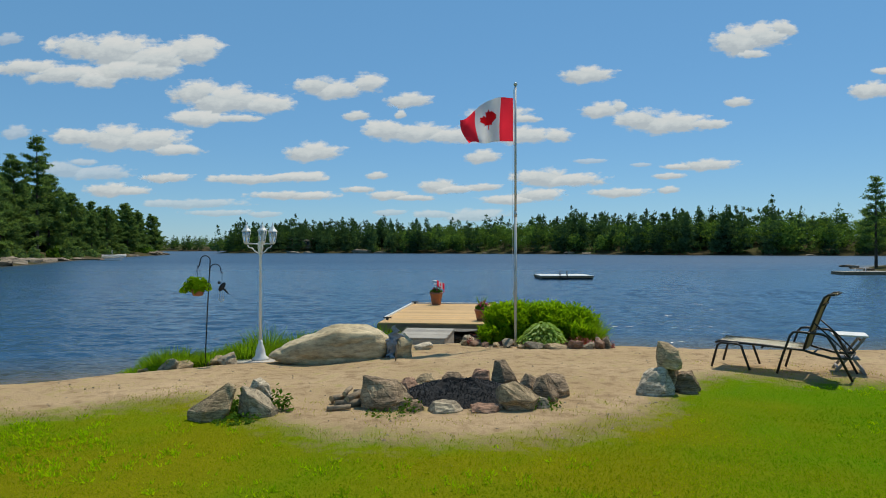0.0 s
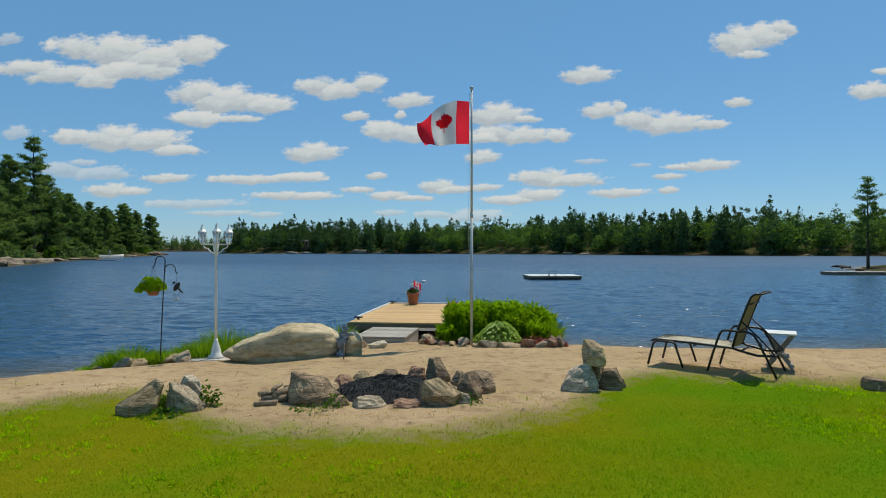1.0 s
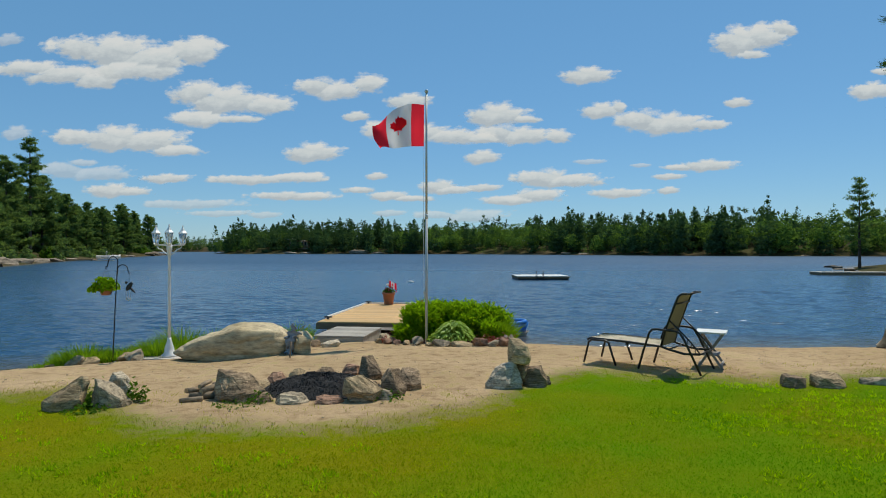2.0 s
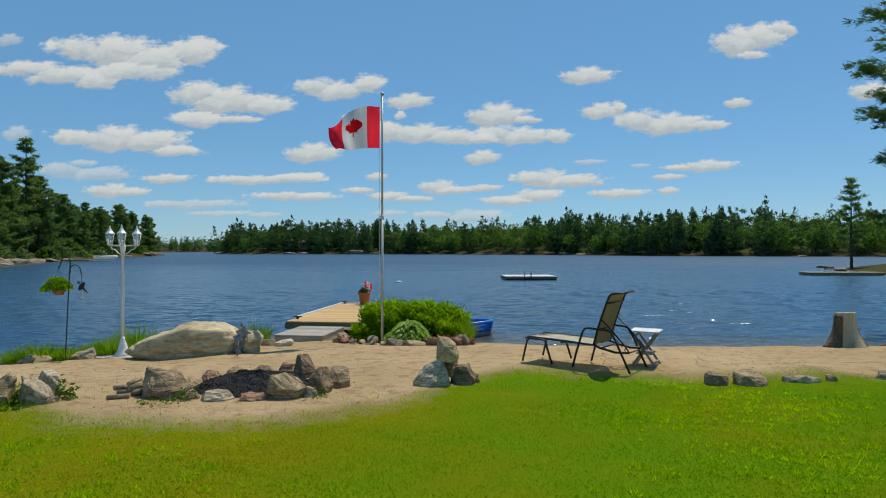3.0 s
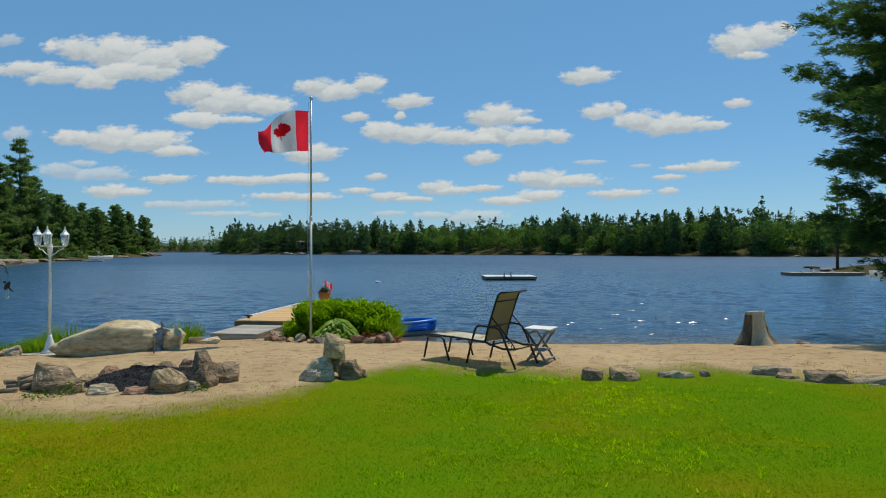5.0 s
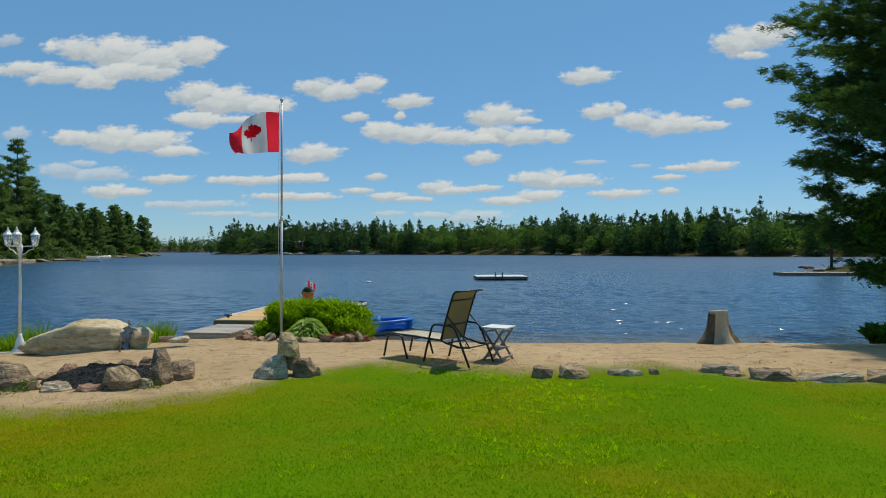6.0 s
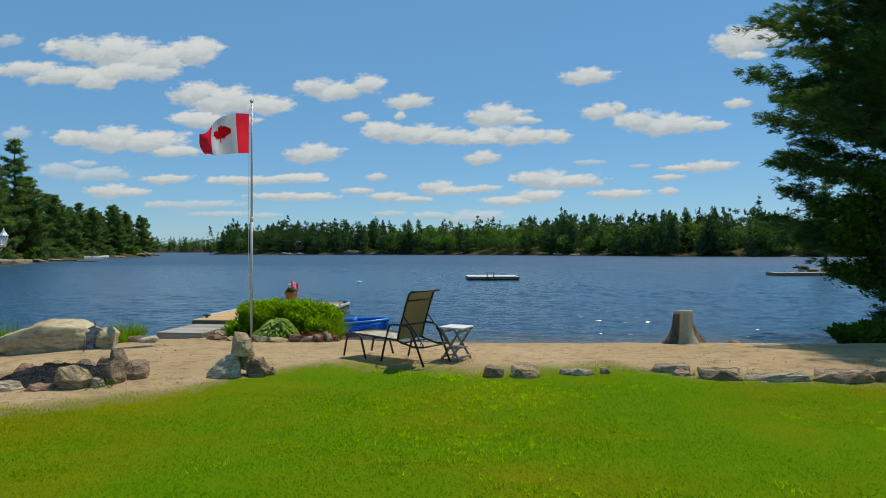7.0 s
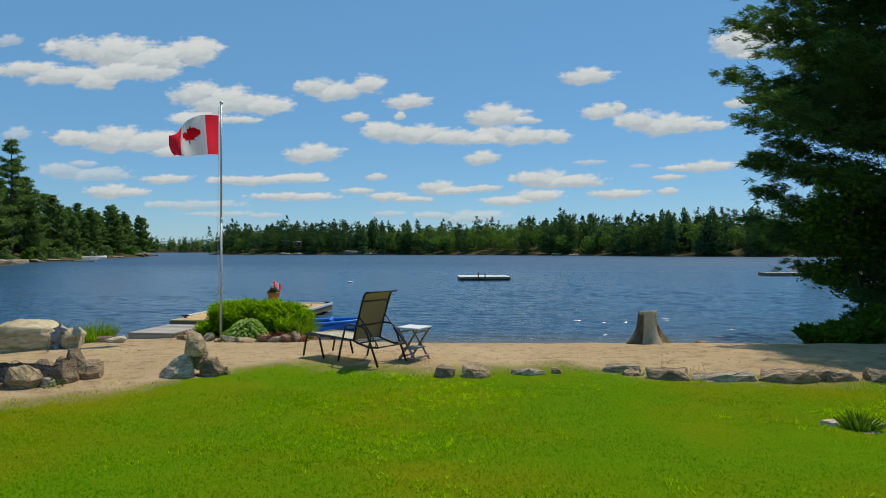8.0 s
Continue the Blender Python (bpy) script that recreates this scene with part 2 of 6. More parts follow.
def crag_mesh(size, seed, top=0.5, peak=(0.0, 0.0), lean=0.0, cuts=3, rough=0.05):
    """A broken stone with a flat foot: ragged foot and crown rings in one hull, split along its bedding.
    top: the crown's width against the foot; peak: the crown's shift; lean: by how much one end of the crown is lower."""
    rnd = random.Random(seed)
    bm = bmesh.new()
    for z, f, px, py in ((-0.10, 0.92, 0, 0), (0.30, 1.0, peak[0] * 0.2, peak[1] * 0.2), (1.0, top, peak[0], peak[1])):
        a0 = rnd.uniform(0, 1.0)
        for k in range(5):
            a = a0 + k * 1.2566 + rnd.uniform(-0.35, 0.35)
            q = max(abs(math.cos(a)), abs(math.sin(a)))
            r = f * (0.60 + 0.45 / q * 0.8) * rnd.uniform(0.82, 1.06)
            x = max(-1.0, min(1.0, r * math.cos(a) + px * (1 - f * 0.6)))
            y = max(-1.0, min(1.0, r * math.sin(a) + py * (1 - f * 0.6)))
            zz = z * (1 + (lean * x - 0.34 * rnd.random()) * (z > 0.5))
            bm.verts.new((x * size[0] / 2, y * size[1] / 2, zz * size[2]))
    r = bmesh.ops.convex_hull(bm, input=bm.verts)
    bmesh.ops.delete(bm, geom=[g for g in r["geom_interior"] if isinstance(g, bmesh.types.BMVert)], context="VERTS")
    bmesh.ops.bevel(bm, geom=bm.edges[:], offset=min(size) * 0.032, segments=1, affect="EDGES")
    bmesh.ops.triangulate(bm, faces=bm.faces)
    bmesh.ops.subdivide_edges(bm, edges=bm.edges, cuts=cuts, use_grid_fill=True)
    bm.normal_update()
    k, off = 3.0 / max(size), Vector((seed * 3.7, seed * 1.3, 0))
    bed = Vector((rnd.uniform(-0.5, 0.5), rnd.uniform(-0.3, 0.3), 1)).normalized()
    s = min(max(size), 1.2)
    for v in bm.verts:
        layer = v.co.dot(bed) * k * 5 + noise.noise(v.co * k + off) * 0.8
        step = abs((layer % 1.0) - 0.5) * 2
        d = noise.fractal(v.co * k * 1.6 + off, 0.9, 2.1, 4) * rough * s - max(0.0, step - 0.62) * rough * 0.9 * s
        v.co += v.normal * d
    for f in bm.faces:
        f.smooth = False
    return bm


def crag(name, place, size, seed, material, label, group="", turn=0.0, tip=(0, 0), top=0.5, peak=(0.0, 0.0), lean=0.0, cuts=3, rough=0.05):
    ob = part(name, crag_mesh(size, seed, top, peak, lean, cuts, rough), material)
    ob.matrix_basis = pose(*place, tip[0], tip[1], turn)
    return tagged(ob, label, "rock", group)


def stone(name, place, size, seed, material, label, category="rock", group="", turn=0.0, tip=(0, 0), n=16, rough=0.06, cuts=2, squarish=0.5, parent=None):
    ob = part(name, rock_mesh(size, seed, n, rough, cuts, squarish), material, parent)
    ob.matrix_basis = pose(*place, tip[0], tip[1], turn)
    if parent is None:
        tagged(ob, label, category, group)
    return ob


# ---------- the lie of the land ----------
WATER = -0.45
FAR_SHORE = [(-133, 352), (-60, 345), (0, 335), (55, 285), (92, 232), (150, 212), (270, 190), (600, 150), (1800, 300), (1800, 1900), (-300, 1900), (-200, 900)]
CHANNEL_SHORE = [(-700, 640), (-240, 760), (-100, 700), (-100, 1900), (-700, 1900)]
LEFT_POINT = [(-36, -40), (-42, 20), (-52, 62), (-60, 86), (-68, 108), (-76, 131), (-91, 172), (-106, 225), (-118, 266), (-136, 290), (-220, 330), (-420, 420), (-1800, 500), (-1800, -40)]
RIGHT_POINT = [(21, 10.5), (30, 14), (40, 28), (39, 46), (40, 56), (43, 64), (49, 75), (60, 84), (90, 92), (200, 110), (500, 100), (1800, 150), (1800, -40), (21, -40)]


def shore_y(x):
    """The water's edge of the beach."""
    return np.interp(x, [-60, -30, -12, -7.3, -5, -4, -2.5, -1, 1, 3.2, 5, 9.7, 14, 18, 21, 40], [2, 5, 8.3, 9.35, 10.1, 10.9, 11.8, 13.4, 13.8, 13.4, 12.7, 12.7, 12.6, 12.3, 12, 9])


def inside(poly, x, y):
    """Signed distance into a polygon, positive inside."""
    p = np.array(poly, float)
    q = np.roll(p, -1, 0)
    d = np.full(x.shape, 1e9)
    odd = np.zeros(x.shape, bool)
    for (ax, ay), (bx, by) in zip(p, q):
        ex, ey = bx - ax, by - ay
        u = np.clip(((x - ax) * ex + (y - ay) * ey) / (ex * ex + ey * ey), 0, 1)
        d = np.minimum(d, np.hypot(x - ax - u * ex, y - ay - u * ey))
        odd ^= ((ay > y) != (by > y)) & (x < ex * (y - ay) / (ey if ey else 1e-9) + ax)
    return np.where(odd, d, -d)


def waves(x, y, k, seed):
    """Smooth cheap relief between -1 and 1."""
    r = np.random.RandomState(seed)
    s = 0
    for i in range(7):
        a, f, p = r.uniform(0, 6.28), k * r.uniform(0.5, 2.2), r.uniform(0, 6.28)
        s = s + np.sin(f * (x * math.cos(a) + y * math.sin(a)) + p)
    return s / 4.0


def land(x, y):
    x, y = np.asarray(x, float), np.asarray(y, float)
    s = shore_y(x) - y
    rise = np.interp(y, [-40, -4, 0, 2.9, 3.4, 4.7, 6, 8.3, 9.3, 10, 10.6, 11, 12, 13.2], [0.6, 0.5, 0.42, 0.275, 0.215, 0.115, 0.072, 0.08, 0.055, 0.02, -0.02, -0.06, -0.14, -0.25])
    rise = rise - np.clip((-0.8 - x) / 1.2, 0, 1) * np.interp(y, [7.2, 9, 10, 11], [0, 0.08, 0.11, 0.13])
    near = np.where(s < 0, np.maximum(WATER + 0.22 * s, -5), np.minimum(WATER + 0.2045 * s, rise))
    near = near + np.where(s > 0, 0.012 * waves(x, y, 2.6, 3) + 0.006 * waves(x, y, 9, 5), 0)
    z = near
    for poly, slope, top, seed in ((FAR_SHORE, 0.22, 9, 1), (CHANNEL_SHORE, 0.2, 10, 2), (LEFT_POINT, 0.24, 5, 3), (RIGHT_POINT, 0.13, 3, 4)):
        d = inside(poly, x, y) + 2.0 * waves(x, y, 0.11, seed) * (np.hypot(x, y) > 25)
        h = np.where(d < 0, np.maximum(WATER + 0.22 * d, -5), WATER + top * (1 - np.exp(-d * slope / top)))
        z = np.maximum(z, h)
    return z


def ground_z(x, y):
    return float(land(x, y))


# lawn edge: the lawn lies on the camera's side of this line
LAWN_X = [-30, -4.2, -3.4, -2.75, -2.1, -1.55, -0.76, 0.07, 1.04, 1.9, 2.4, 2.75, 3.2, 3.8, 4.6, 5.7, 6.8, 7.6, 8.3, 9.6, 10.9, 30]
LAWN_Y = [4.6, 5.85, 6.34, 6.6, 6.3, 5.5, 5.1, 5.03, 5.25, 5.75, 6.4, 7.0, 7.6, 7.75, 7.4, 7.15, 7.45, 7.6, 6.95, 6.66, 6.5, 6.0]


def lawn_depth(x, y):
    """Metres into the lawn from its edge."""
    return np.interp(x, LAWN_X, LAWN_Y) - y + 0.10 * waves(x, y, 3.5, 11) + 0.05 * waves(x, y, 11, 12)


def straw(x, y):
    """How dry and yellow the lawn is, 0 to 1: more so at its poorer end."""
    poor = np.clip((3.2 - x) * 0.11, 0, 0.32) * np.clip(1.25 - 0.06 * y, 0.5, 1)
    return np.clip(0.27 + 0.32 * waves(x, y, 0.75, 23) + 0.30 * waves(x, y, 2.3, 24) + 0.14 * waves(x, y, 6.5, 25) + poor, 0, 1)


def spaced(lo, hi, step, far_lo, far_hi, grow=1.13):
    core = list(np.arange(lo, hi + step / 2, step))
    up, d = core[-1], step
    while up < far_hi:
        d = min(d * grow, 120)
        up += d
        core.append(up)
    dn, d = core[0], step
    while dn > far_lo:
        d = min(d * grow, 120)
        dn -= d
        core.insert(0, dn)
    return np.array(core)


def sheet(name, xs, ys, zf, material, attrs=()):
    X, Y = np.meshgrid(xs, ys)
    Z = zf(X, Y)
    nx, ny = len(xs), len(ys)
    i = np.arange(nx * ny).reshape(ny, nx)
    F = np.stack([i[:-1, :-1], i[:-1, 1:], i[1:, 1:], i[1:, :-1]], -1).reshape(-1, 4)
    me = bpy.data.meshes.new(name)
    me.from_pydata(np.stack([X, Y, Z], -1).reshape(-1, 3).tolist(), [], F.tolist())
    me.polygons.foreach_set("use_smooth", np.ones(len(F), bool))
    for key, fn in attrs:
        a = me.attributes.new(key, "FLOAT", "POINT")
        a.data.foreach_set("value", fn(X, Y).reshape(-1).astype(np.float32))
    me.materials.append(material)
    return new(name, me)


def ground_material():
    m, t, b = shader("sand_and_soil")
    at = [t.nodes.new("ShaderNodeAttribute") for _ in range(4)]
    for a, k in zip(at, ("lawn", "woods", "deep", "straw")):
        a.attribute_name = k
    big, mid, fine = noise_out(t, 0.5, 4), noise_out(t, 5, 6, 0.65), noise_out(t, 60, 6, 0.7)
    sand = ramp(t, big, [(0.3, (0.39, 0.275, 0.150)), (0.7, (0.51, 0.368, 0.215))])
    sand = mix(t, 1.0, sand, ramp(t, mid, [(0.34, (0.66, 0.63, 0.60)), (0.50, (0.98, 0.98, 0.98)), (0.68, (1.1, 1.09, 1.06))]), "MULTIPLY")
    sand = mix(t, 1.0, sand, ramp(t, fine, [(0.3, (0.8,) * 3), (0.7, (1.12,) * 3)]), "MULTIPLY")
    # trodden sand mixed with earth and dead grass towards the lawn
    worn = ramp(t, at[0].outputs["Fac"], [(0.0, (0,) * 3), (0.28, (0.9,) * 3)])
    sand = mix(t, mix(t, 1.0, worn, ramp(t, noise_out(t, 2.2, 5, 0.6), [(0.38, (0.25,) * 3), (0.58, (1,) * 3)]), "MULTIPLY"), sand, mix(t, mid, (0.17, 0.137, 0.062), (0.30, 0.24, 0.115)))
    soil = mix(t, mid, (0.085, 0.165, 0.001), (0.12, 0.215, 0.0015))
    soil = mix(t, at[3].outputs["Fac"], soil, mix(t, mid, (0.135, 0.145, 0.002), (0.205, 0.195, 0.004)))
    floor = mix(t, noise_out(t, 0.25, 5), (0.045, 0.042, 0.02), (0.08, 0.080, 0.032))
    edge = t.nodes.new("ShaderNodeMath")
    edge.operation = "MULTIPLY_ADD"
    t.links.new(mid, edge.inputs[0])
    edge.inputs[1].default_value = 1.0
    t.links.new(at[0].outputs["Fac"], edge.inputs[2])
    col = mix(t, ramp(t, edge.outputs[0], [(0.55, (0,) * 3), (0.95, (1,) * 3)]), sand, soil)
    col = mix(t, at[1].outputs["Fac"], col, floor)
    col = mix(t, at[2].outputs["Fac"], col, (0.10, 0.075, 0.045))
    t.links.new(col, b.inputs["Base Color"])
    b.inputs["Roughness"].default_value = 0.95
    b.inputs["Specular IOR Level"].default_value = 0.02
    bump(t, b, mix(t, 0.35, mix(t, 0.5, mid, noise_out(t, 14, 3)), fine), 0.9, 0.04)
    return m


def woods_mask(x, y):
    return ((np.hypot(x, y) > 33) | (x > 19)).astype(float)


xs = spaced(-8, 15, 0.10, -1700, 1700)
ys = spaced(1.5, 14.5, 0.10, -200, 1850)
tagged(sheet("ground", xs, ys, land, ground_material(),
             (("lawn", lambda x, y: np.clip(0.32 + lawn_depth(x, y) * 0.48, 0, 1) * (np.hypot(x, y) < 33)),
              ("woods", woods_mask),
              ("straw", straw),
              ("deep", lambda x, y: np.clip((WATER + 0.12 - land(x, y)) * 2.2, 0, 1)))),
       "sandy beach and lawn sloping gently down to the lake", "ground", kind="structure")


def water_material():
    m, t, b = shader("lake_water")
    a = t.nodes.new("ShaderNodeAttribute")
    a.attribute_name = "depth"
    col = ramp(t, a.outputs["Fac"], [(0.0, (0.17, 0.13, 0.08)), (0.25, (0.06, 0.065, 0.06)), (0.7, (0.020, 0.066, 0.128))])
    t.links.new(col, b.inputs["Base Color"])
    # beyond some tens of metres the small waves blur into one sheen
    f = t.nodes.new("ShaderNodeAttribute")
    f.attribute_name = "reach"
    t.links.new(ramp(t, f.outputs["Fac"], [(0.0, (0.17,) * 3), (0.5, (0.25,) * 3), (1.0, (0.42,) * 3)]), b.inputs["Roughness"])
    b.inputs["IOR"].default_value = 1.33
    w1 = ramp(t, noise_out(t, 3.0, 2, 0.55, stretch=(0.7, 1.2, 1)), [(0.30, (0,) * 3), (0.70, (1,) * 3)])
    w2 = ramp(t, noise_out(t, 5.0, 3, 0.6, stretch=(0.6, 1.4, 1)), [(0.25, (0,) * 3), (0.75, (1,) * 3)])
    w3 = noise_out(t, 0.06, 3, 0.6)
    h = mix(t, 0.22, w1, w2)
    h = mix(t, 1.0, h, ramp(t, w3, [(0.3, (0.55,) * 3), (0.7, (1.0,) * 3)]), "MULTIPLY")
    bump(t, b, h, 1.0, 0.068)
    return m


def ripples(x, y):
    """Wind ripples on the lake, a few centimetres high, dying out at the beach."""
    r = np.random.RandomState(40)
    s = 0
    for i in range(26):
        wl = 0.30 * 1.062 ** i
        a = radians(80) + r.normal(0, 0.55)
        k = 2 * math.pi / wl
        s = s + 0.0062 * wl * np.sin(k * (x * math.cos(a) + y * math.sin(a)) + r.uniform(0, 6.28) + 0.8 * np.sin(0.35 * x + i) + 0.8 * np.sin(0.27 * y + 2 * i))
    gust = 0.75 + 0.35 * waves(x, y, 0.12, 41)
    gust = gust * np.clip((62 - y) / 30, 0, 1) * 1.05
    return WATER + s * gust * np.clip((y - shore_y(x)) * 0.35 + 0.25, 0.12, 1)


wx = spaced(-9, 20, 0.13, -1700, 1700, 1.03)
wy = spaced(12.5, 22, 0.07, 2, 1850, 1.016)
tagged(sheet("water", wx, wy, ripples, water_material(),
             (("depth", lambda x, y: np.clip((WATER - land(x, y)) / 1.0, 0, 1)),
              ("reach", lambda x, y: np.clip((y - 14) / 90, 0, 1)))),
       "dark blue rippled lake water", "lake", kind="structure")


# ---------- sky: fair-weather clouds, each a bank of puffs (across, up, half width, half height) in metres at a range of 1 km ----------
def cloud_material():
    m = bpy.data.materials.new("cloud")
    m.use_nodes = True
    t = m.node_tree
    t.nodes.remove(t.nodes["Principled BSDF"])
    tc = t.nodes.new("ShaderNodeTexCoord")
    at = {k: t.nodes.new("ShaderNodeAttribute") for k in ("body", "lit", "thin")}
    for k, a in at.items():
        a.attribute_name = k

    def math_node(op, a, b):
        n = t.nodes.new("ShaderNodeMath")
        n.operation = op
        for s, v in ((0, a), (1, b)):
            if isinstance(v, bpy.types.NodeSocket):
                t.links.new(v, n.inputs[s])
            else:
                n.inputs[s].default_value = v
        return n.outputs[0]

    big = node(t, "ShaderNodeTexNoise", Scale=0.0085, Detail=8, Roughness=0.60)
    fine = node(t, "ShaderNodeTexNoise", Scale=0.026, Detail=7, Roughness=0.62)
    mp = t.nodes.new("ShaderNodeMapping")
    mp.inputs["Scale"].default_value = (0.55, 1, 1.15)
    t.links.new(tc.outputs["Object"], mp.inputs[0])
    for n in (big, fine):
        t.links.new(mp.outputs[0], n.inputs["Vector"])
    n1 = math_node("MULTIPLY", math_node("SUBTRACT", big.outputs[0], 0.5), 2.3)
    n2 = math_node("MULTIPLY", math_node("SUBTRACT", fine.outputs[0], 0.5), 0.9)
    dens = math_node("ADD", at["body"].outputs["Fac"], math_node("ADD", n1, n2))
    alpha = math_node("MULTIPLY", ramp(t, dens, [(0.0, (0,) * 3), (0.12, (0.35,) * 3), (0.34, (0.95,) * 3)]), at["thin"].outputs["Fac"])
    tone = math_node("ADD", math_node("MULTIPLY", at["lit"].outputs["Fac"], 0.42), math_node("ADD", math_node("MULTIPLY", fine.outputs[0], 0.55), math_node("MULTIPLY", big.outputs[0], 0.35)))
    col = ramp(t, tone, [(0.28, (0.64, 0.71, 0.74)), (0.46, (0.84, 0.90, 0.89)), (0.66, (0.98, 1.0, 0.96))])
    em = t.nodes.new("ShaderNodeEmission")
    em.inputs[1].default_value = 0.85
    t.links.new(col, em.inputs[0])
    tr = t.nodes.new("ShaderNodeBsdfTransparent")
    ms = t.nodes.new("ShaderNodeMixShader")
    t.links.new(alpha, ms.inputs[0])
    t.links.new(tr.outputs[0], ms.inputs[1])
    t.links.new(em.outputs[0], ms.inputs[2])
    t.links.new(ms.outputs[0], t.nodes["Material Output"].inputs[0])
    return m


CLOUD = cloud_material()
CLOUD_RANGE = [3.0]


def cloud(puffs, thin=1.0):
    """One cloud as a far sheet, dense within its puffs, with flatter undersides."""
    k = CLOUD_RANGE[0]
    CLOUD_RANGE[0] += 0.02
    p = np.array(puffs, float)
    x0, x1 = (p[:, 0] - 1.7 * p[:, 2]).min(), (p[:, 0] + 1.7 * p[:, 2]).max()
    z0, z1 = (p[:, 1] - 1.7 * p[:, 3]).min(), (p[:, 1] + 1.9 * p[:, 3]).max()
    cx, cz = (x0 + x1) / 2, (z0 + z1) / 2
    nx, nz = 60, 30
    X, Z = np.meshgrid(np.linspace(x0, x1, nx), np.linspace(z0, z1, nz))
    body, lit = np.full(X.shape, -3.0), np.zeros(X.shape)
    for a, b, rx, rz in p:
        dz = (Z - b) / rz
        d = 1 - np.sqrt(((X - a) / rx) ** 2 + np.where(dz < 0, dz * 1.15, dz) ** 2)
        lit = np.where(d > body, dz, lit)
        body = np.maximum(body, d)
    i = np.arange(nx * nz).reshape(nz, nx)
    F = np.stack([i[:-1, :-1], i[:-1, 1:], i[1:, 1:], i[1:, :-1]], -1).reshape(-1, 4)
    me = bpy.data.meshes.new("backdrop_cloud")
    me.from_pydata(np.stack([(X - cx) * k, X * 0, (Z - cz) * k], -1).reshape(-1, 3).tolist(), [], F.tolist())
    for key, v in (("body", np.maximum(body, -1.0)), ("lit", np.clip(lit, -1, 1)), ("thin", X * 0 + thin)):
        a = me.attributes.new(key, "FLOAT", "POINT")
        a.data.foreach_set("value", v.reshape(-1).astype(np.float32))
    me.materials.append(CLOUD)
    ob = new("backdrop_cloud", me)
    ob.matrix_basis = pose(cx * k, 1000 * k, cz * k)
    return tagged(ob, "white fair-weather cloud in the distant sky", "cloud", kind="structure")


cloud([(-588, 328, 61, 23), (-533, 323, 72, 29), (-469, 310, 61, 32), (-405, 323, 49, 27), (-488, 291, 72, 21)])
cloud([(-679, 294, 82, 15), (-616, 285, 61, 19), (-561, 276, 41, 19)])
cloud([(-401, 255, 51, 23), (-351, 243, 72, 26), (-287, 234, 46, 17), (-405, 212, 51, 14), (-332, 212, 41, 8)])
cloud([(-597, 184, 51, 17), (-533, 182, 72, 23), (-479, 177, 61, 23), (-433, 161, 46, 11)])
cloud([(-205, 267, 41, 17), (-168, 259, 41, 19), (-122, 270, 31, 19)])
cloud([(-54, 243, 43, 14)])
cloud([(-139, 218, 25, 9)])
cloud([(-68, 220, 10, 8)])
cloud([(-95, 195, 46, 21), (-40, 191, 61, 18), (15, 184, 61, 15), (60, 181, 31, 11)])
cloud([(88, 220, 56, 21), (133, 212, 26, 8)])
cloud([(88, 191, 41, 17), (133, 186, 51, 17), (184, 184, 26, 12)])
cloud([(-209, 159, 53, 18)])
cloud([(65, 152, 33, 13)])
cloud([(234, 284, 49, 16)])
cloud([(480, 340, 51, 27), (517, 346, 46, 23), (549, 358, 26, 15), (503, 316, 26, 9)])
cloud([(257, 227, 36, 15), (284, 232, 15, 13)])
cloud([(316, 212, 46, 21), (371, 205, 61, 21), (426, 203, 36, 9)])
cloud([(478, 240, 26, 9)])
cloud([(430, 138, 51, 11), (380, 134, 26, 6)])
cloud([(161, 118, 56, 17), (206, 113, 61, 13)])
cloud([(152, 89, 46, 13), (106, 81, 51, 8)])
cloud([(284, 93, 56, 9)])
cloud([(366, 98, 20, 7)])
cloud([(366, 120, 31, 6)])
cloud([(-314, 115, 82, 9), (-241, 117, 56, 9)])
cloud([(-259, 89, 61, 8), (-214, 87, 46, 8)])
cloud([(-86, 89, 36, 9), (-132, 98, 36, 7), (-49, 84, 41, 6)])
cloud([(-106, 121, 20, 7)])
cloud([(-8, 104, 36, 13), (15, 98, 41, 8)])
cloud([(65, 102, 36, 7)])
cloud([(-447, 117, 46, 9)])
cloud([(-538, 98, 46, 13), (-506, 95, 41, 8)])
cloud([(-584, 141, 31, 7), (-552, 124, 51, 14), (-616, 132, 41, 17)], 0.6)
cloud([(-405, 75, 82, 9), (-451, 75, 41, 8)], 0.6)
cloud([(-360, 60, 61, 6)], 0.6)
cloud([(-702, 342, 26, 11)], 0.6)
cloud([(695, 259, 41, 17), (709, 289, 20, 6)])
cloud([(51, 56, 51, 13), (-13, 58, 41, 8)], 0.6)
cloud([(-287, 58, 31, 6)], 0.6)
cloud([(-86, 61, 31, 6)], 0.6)
cloud([(238, 144, 31, 5)], 0.6)
cloud([(321, 138, 20, 4)], 0.6)
cloud([(-689, 191, 26, 13)], 0.6)


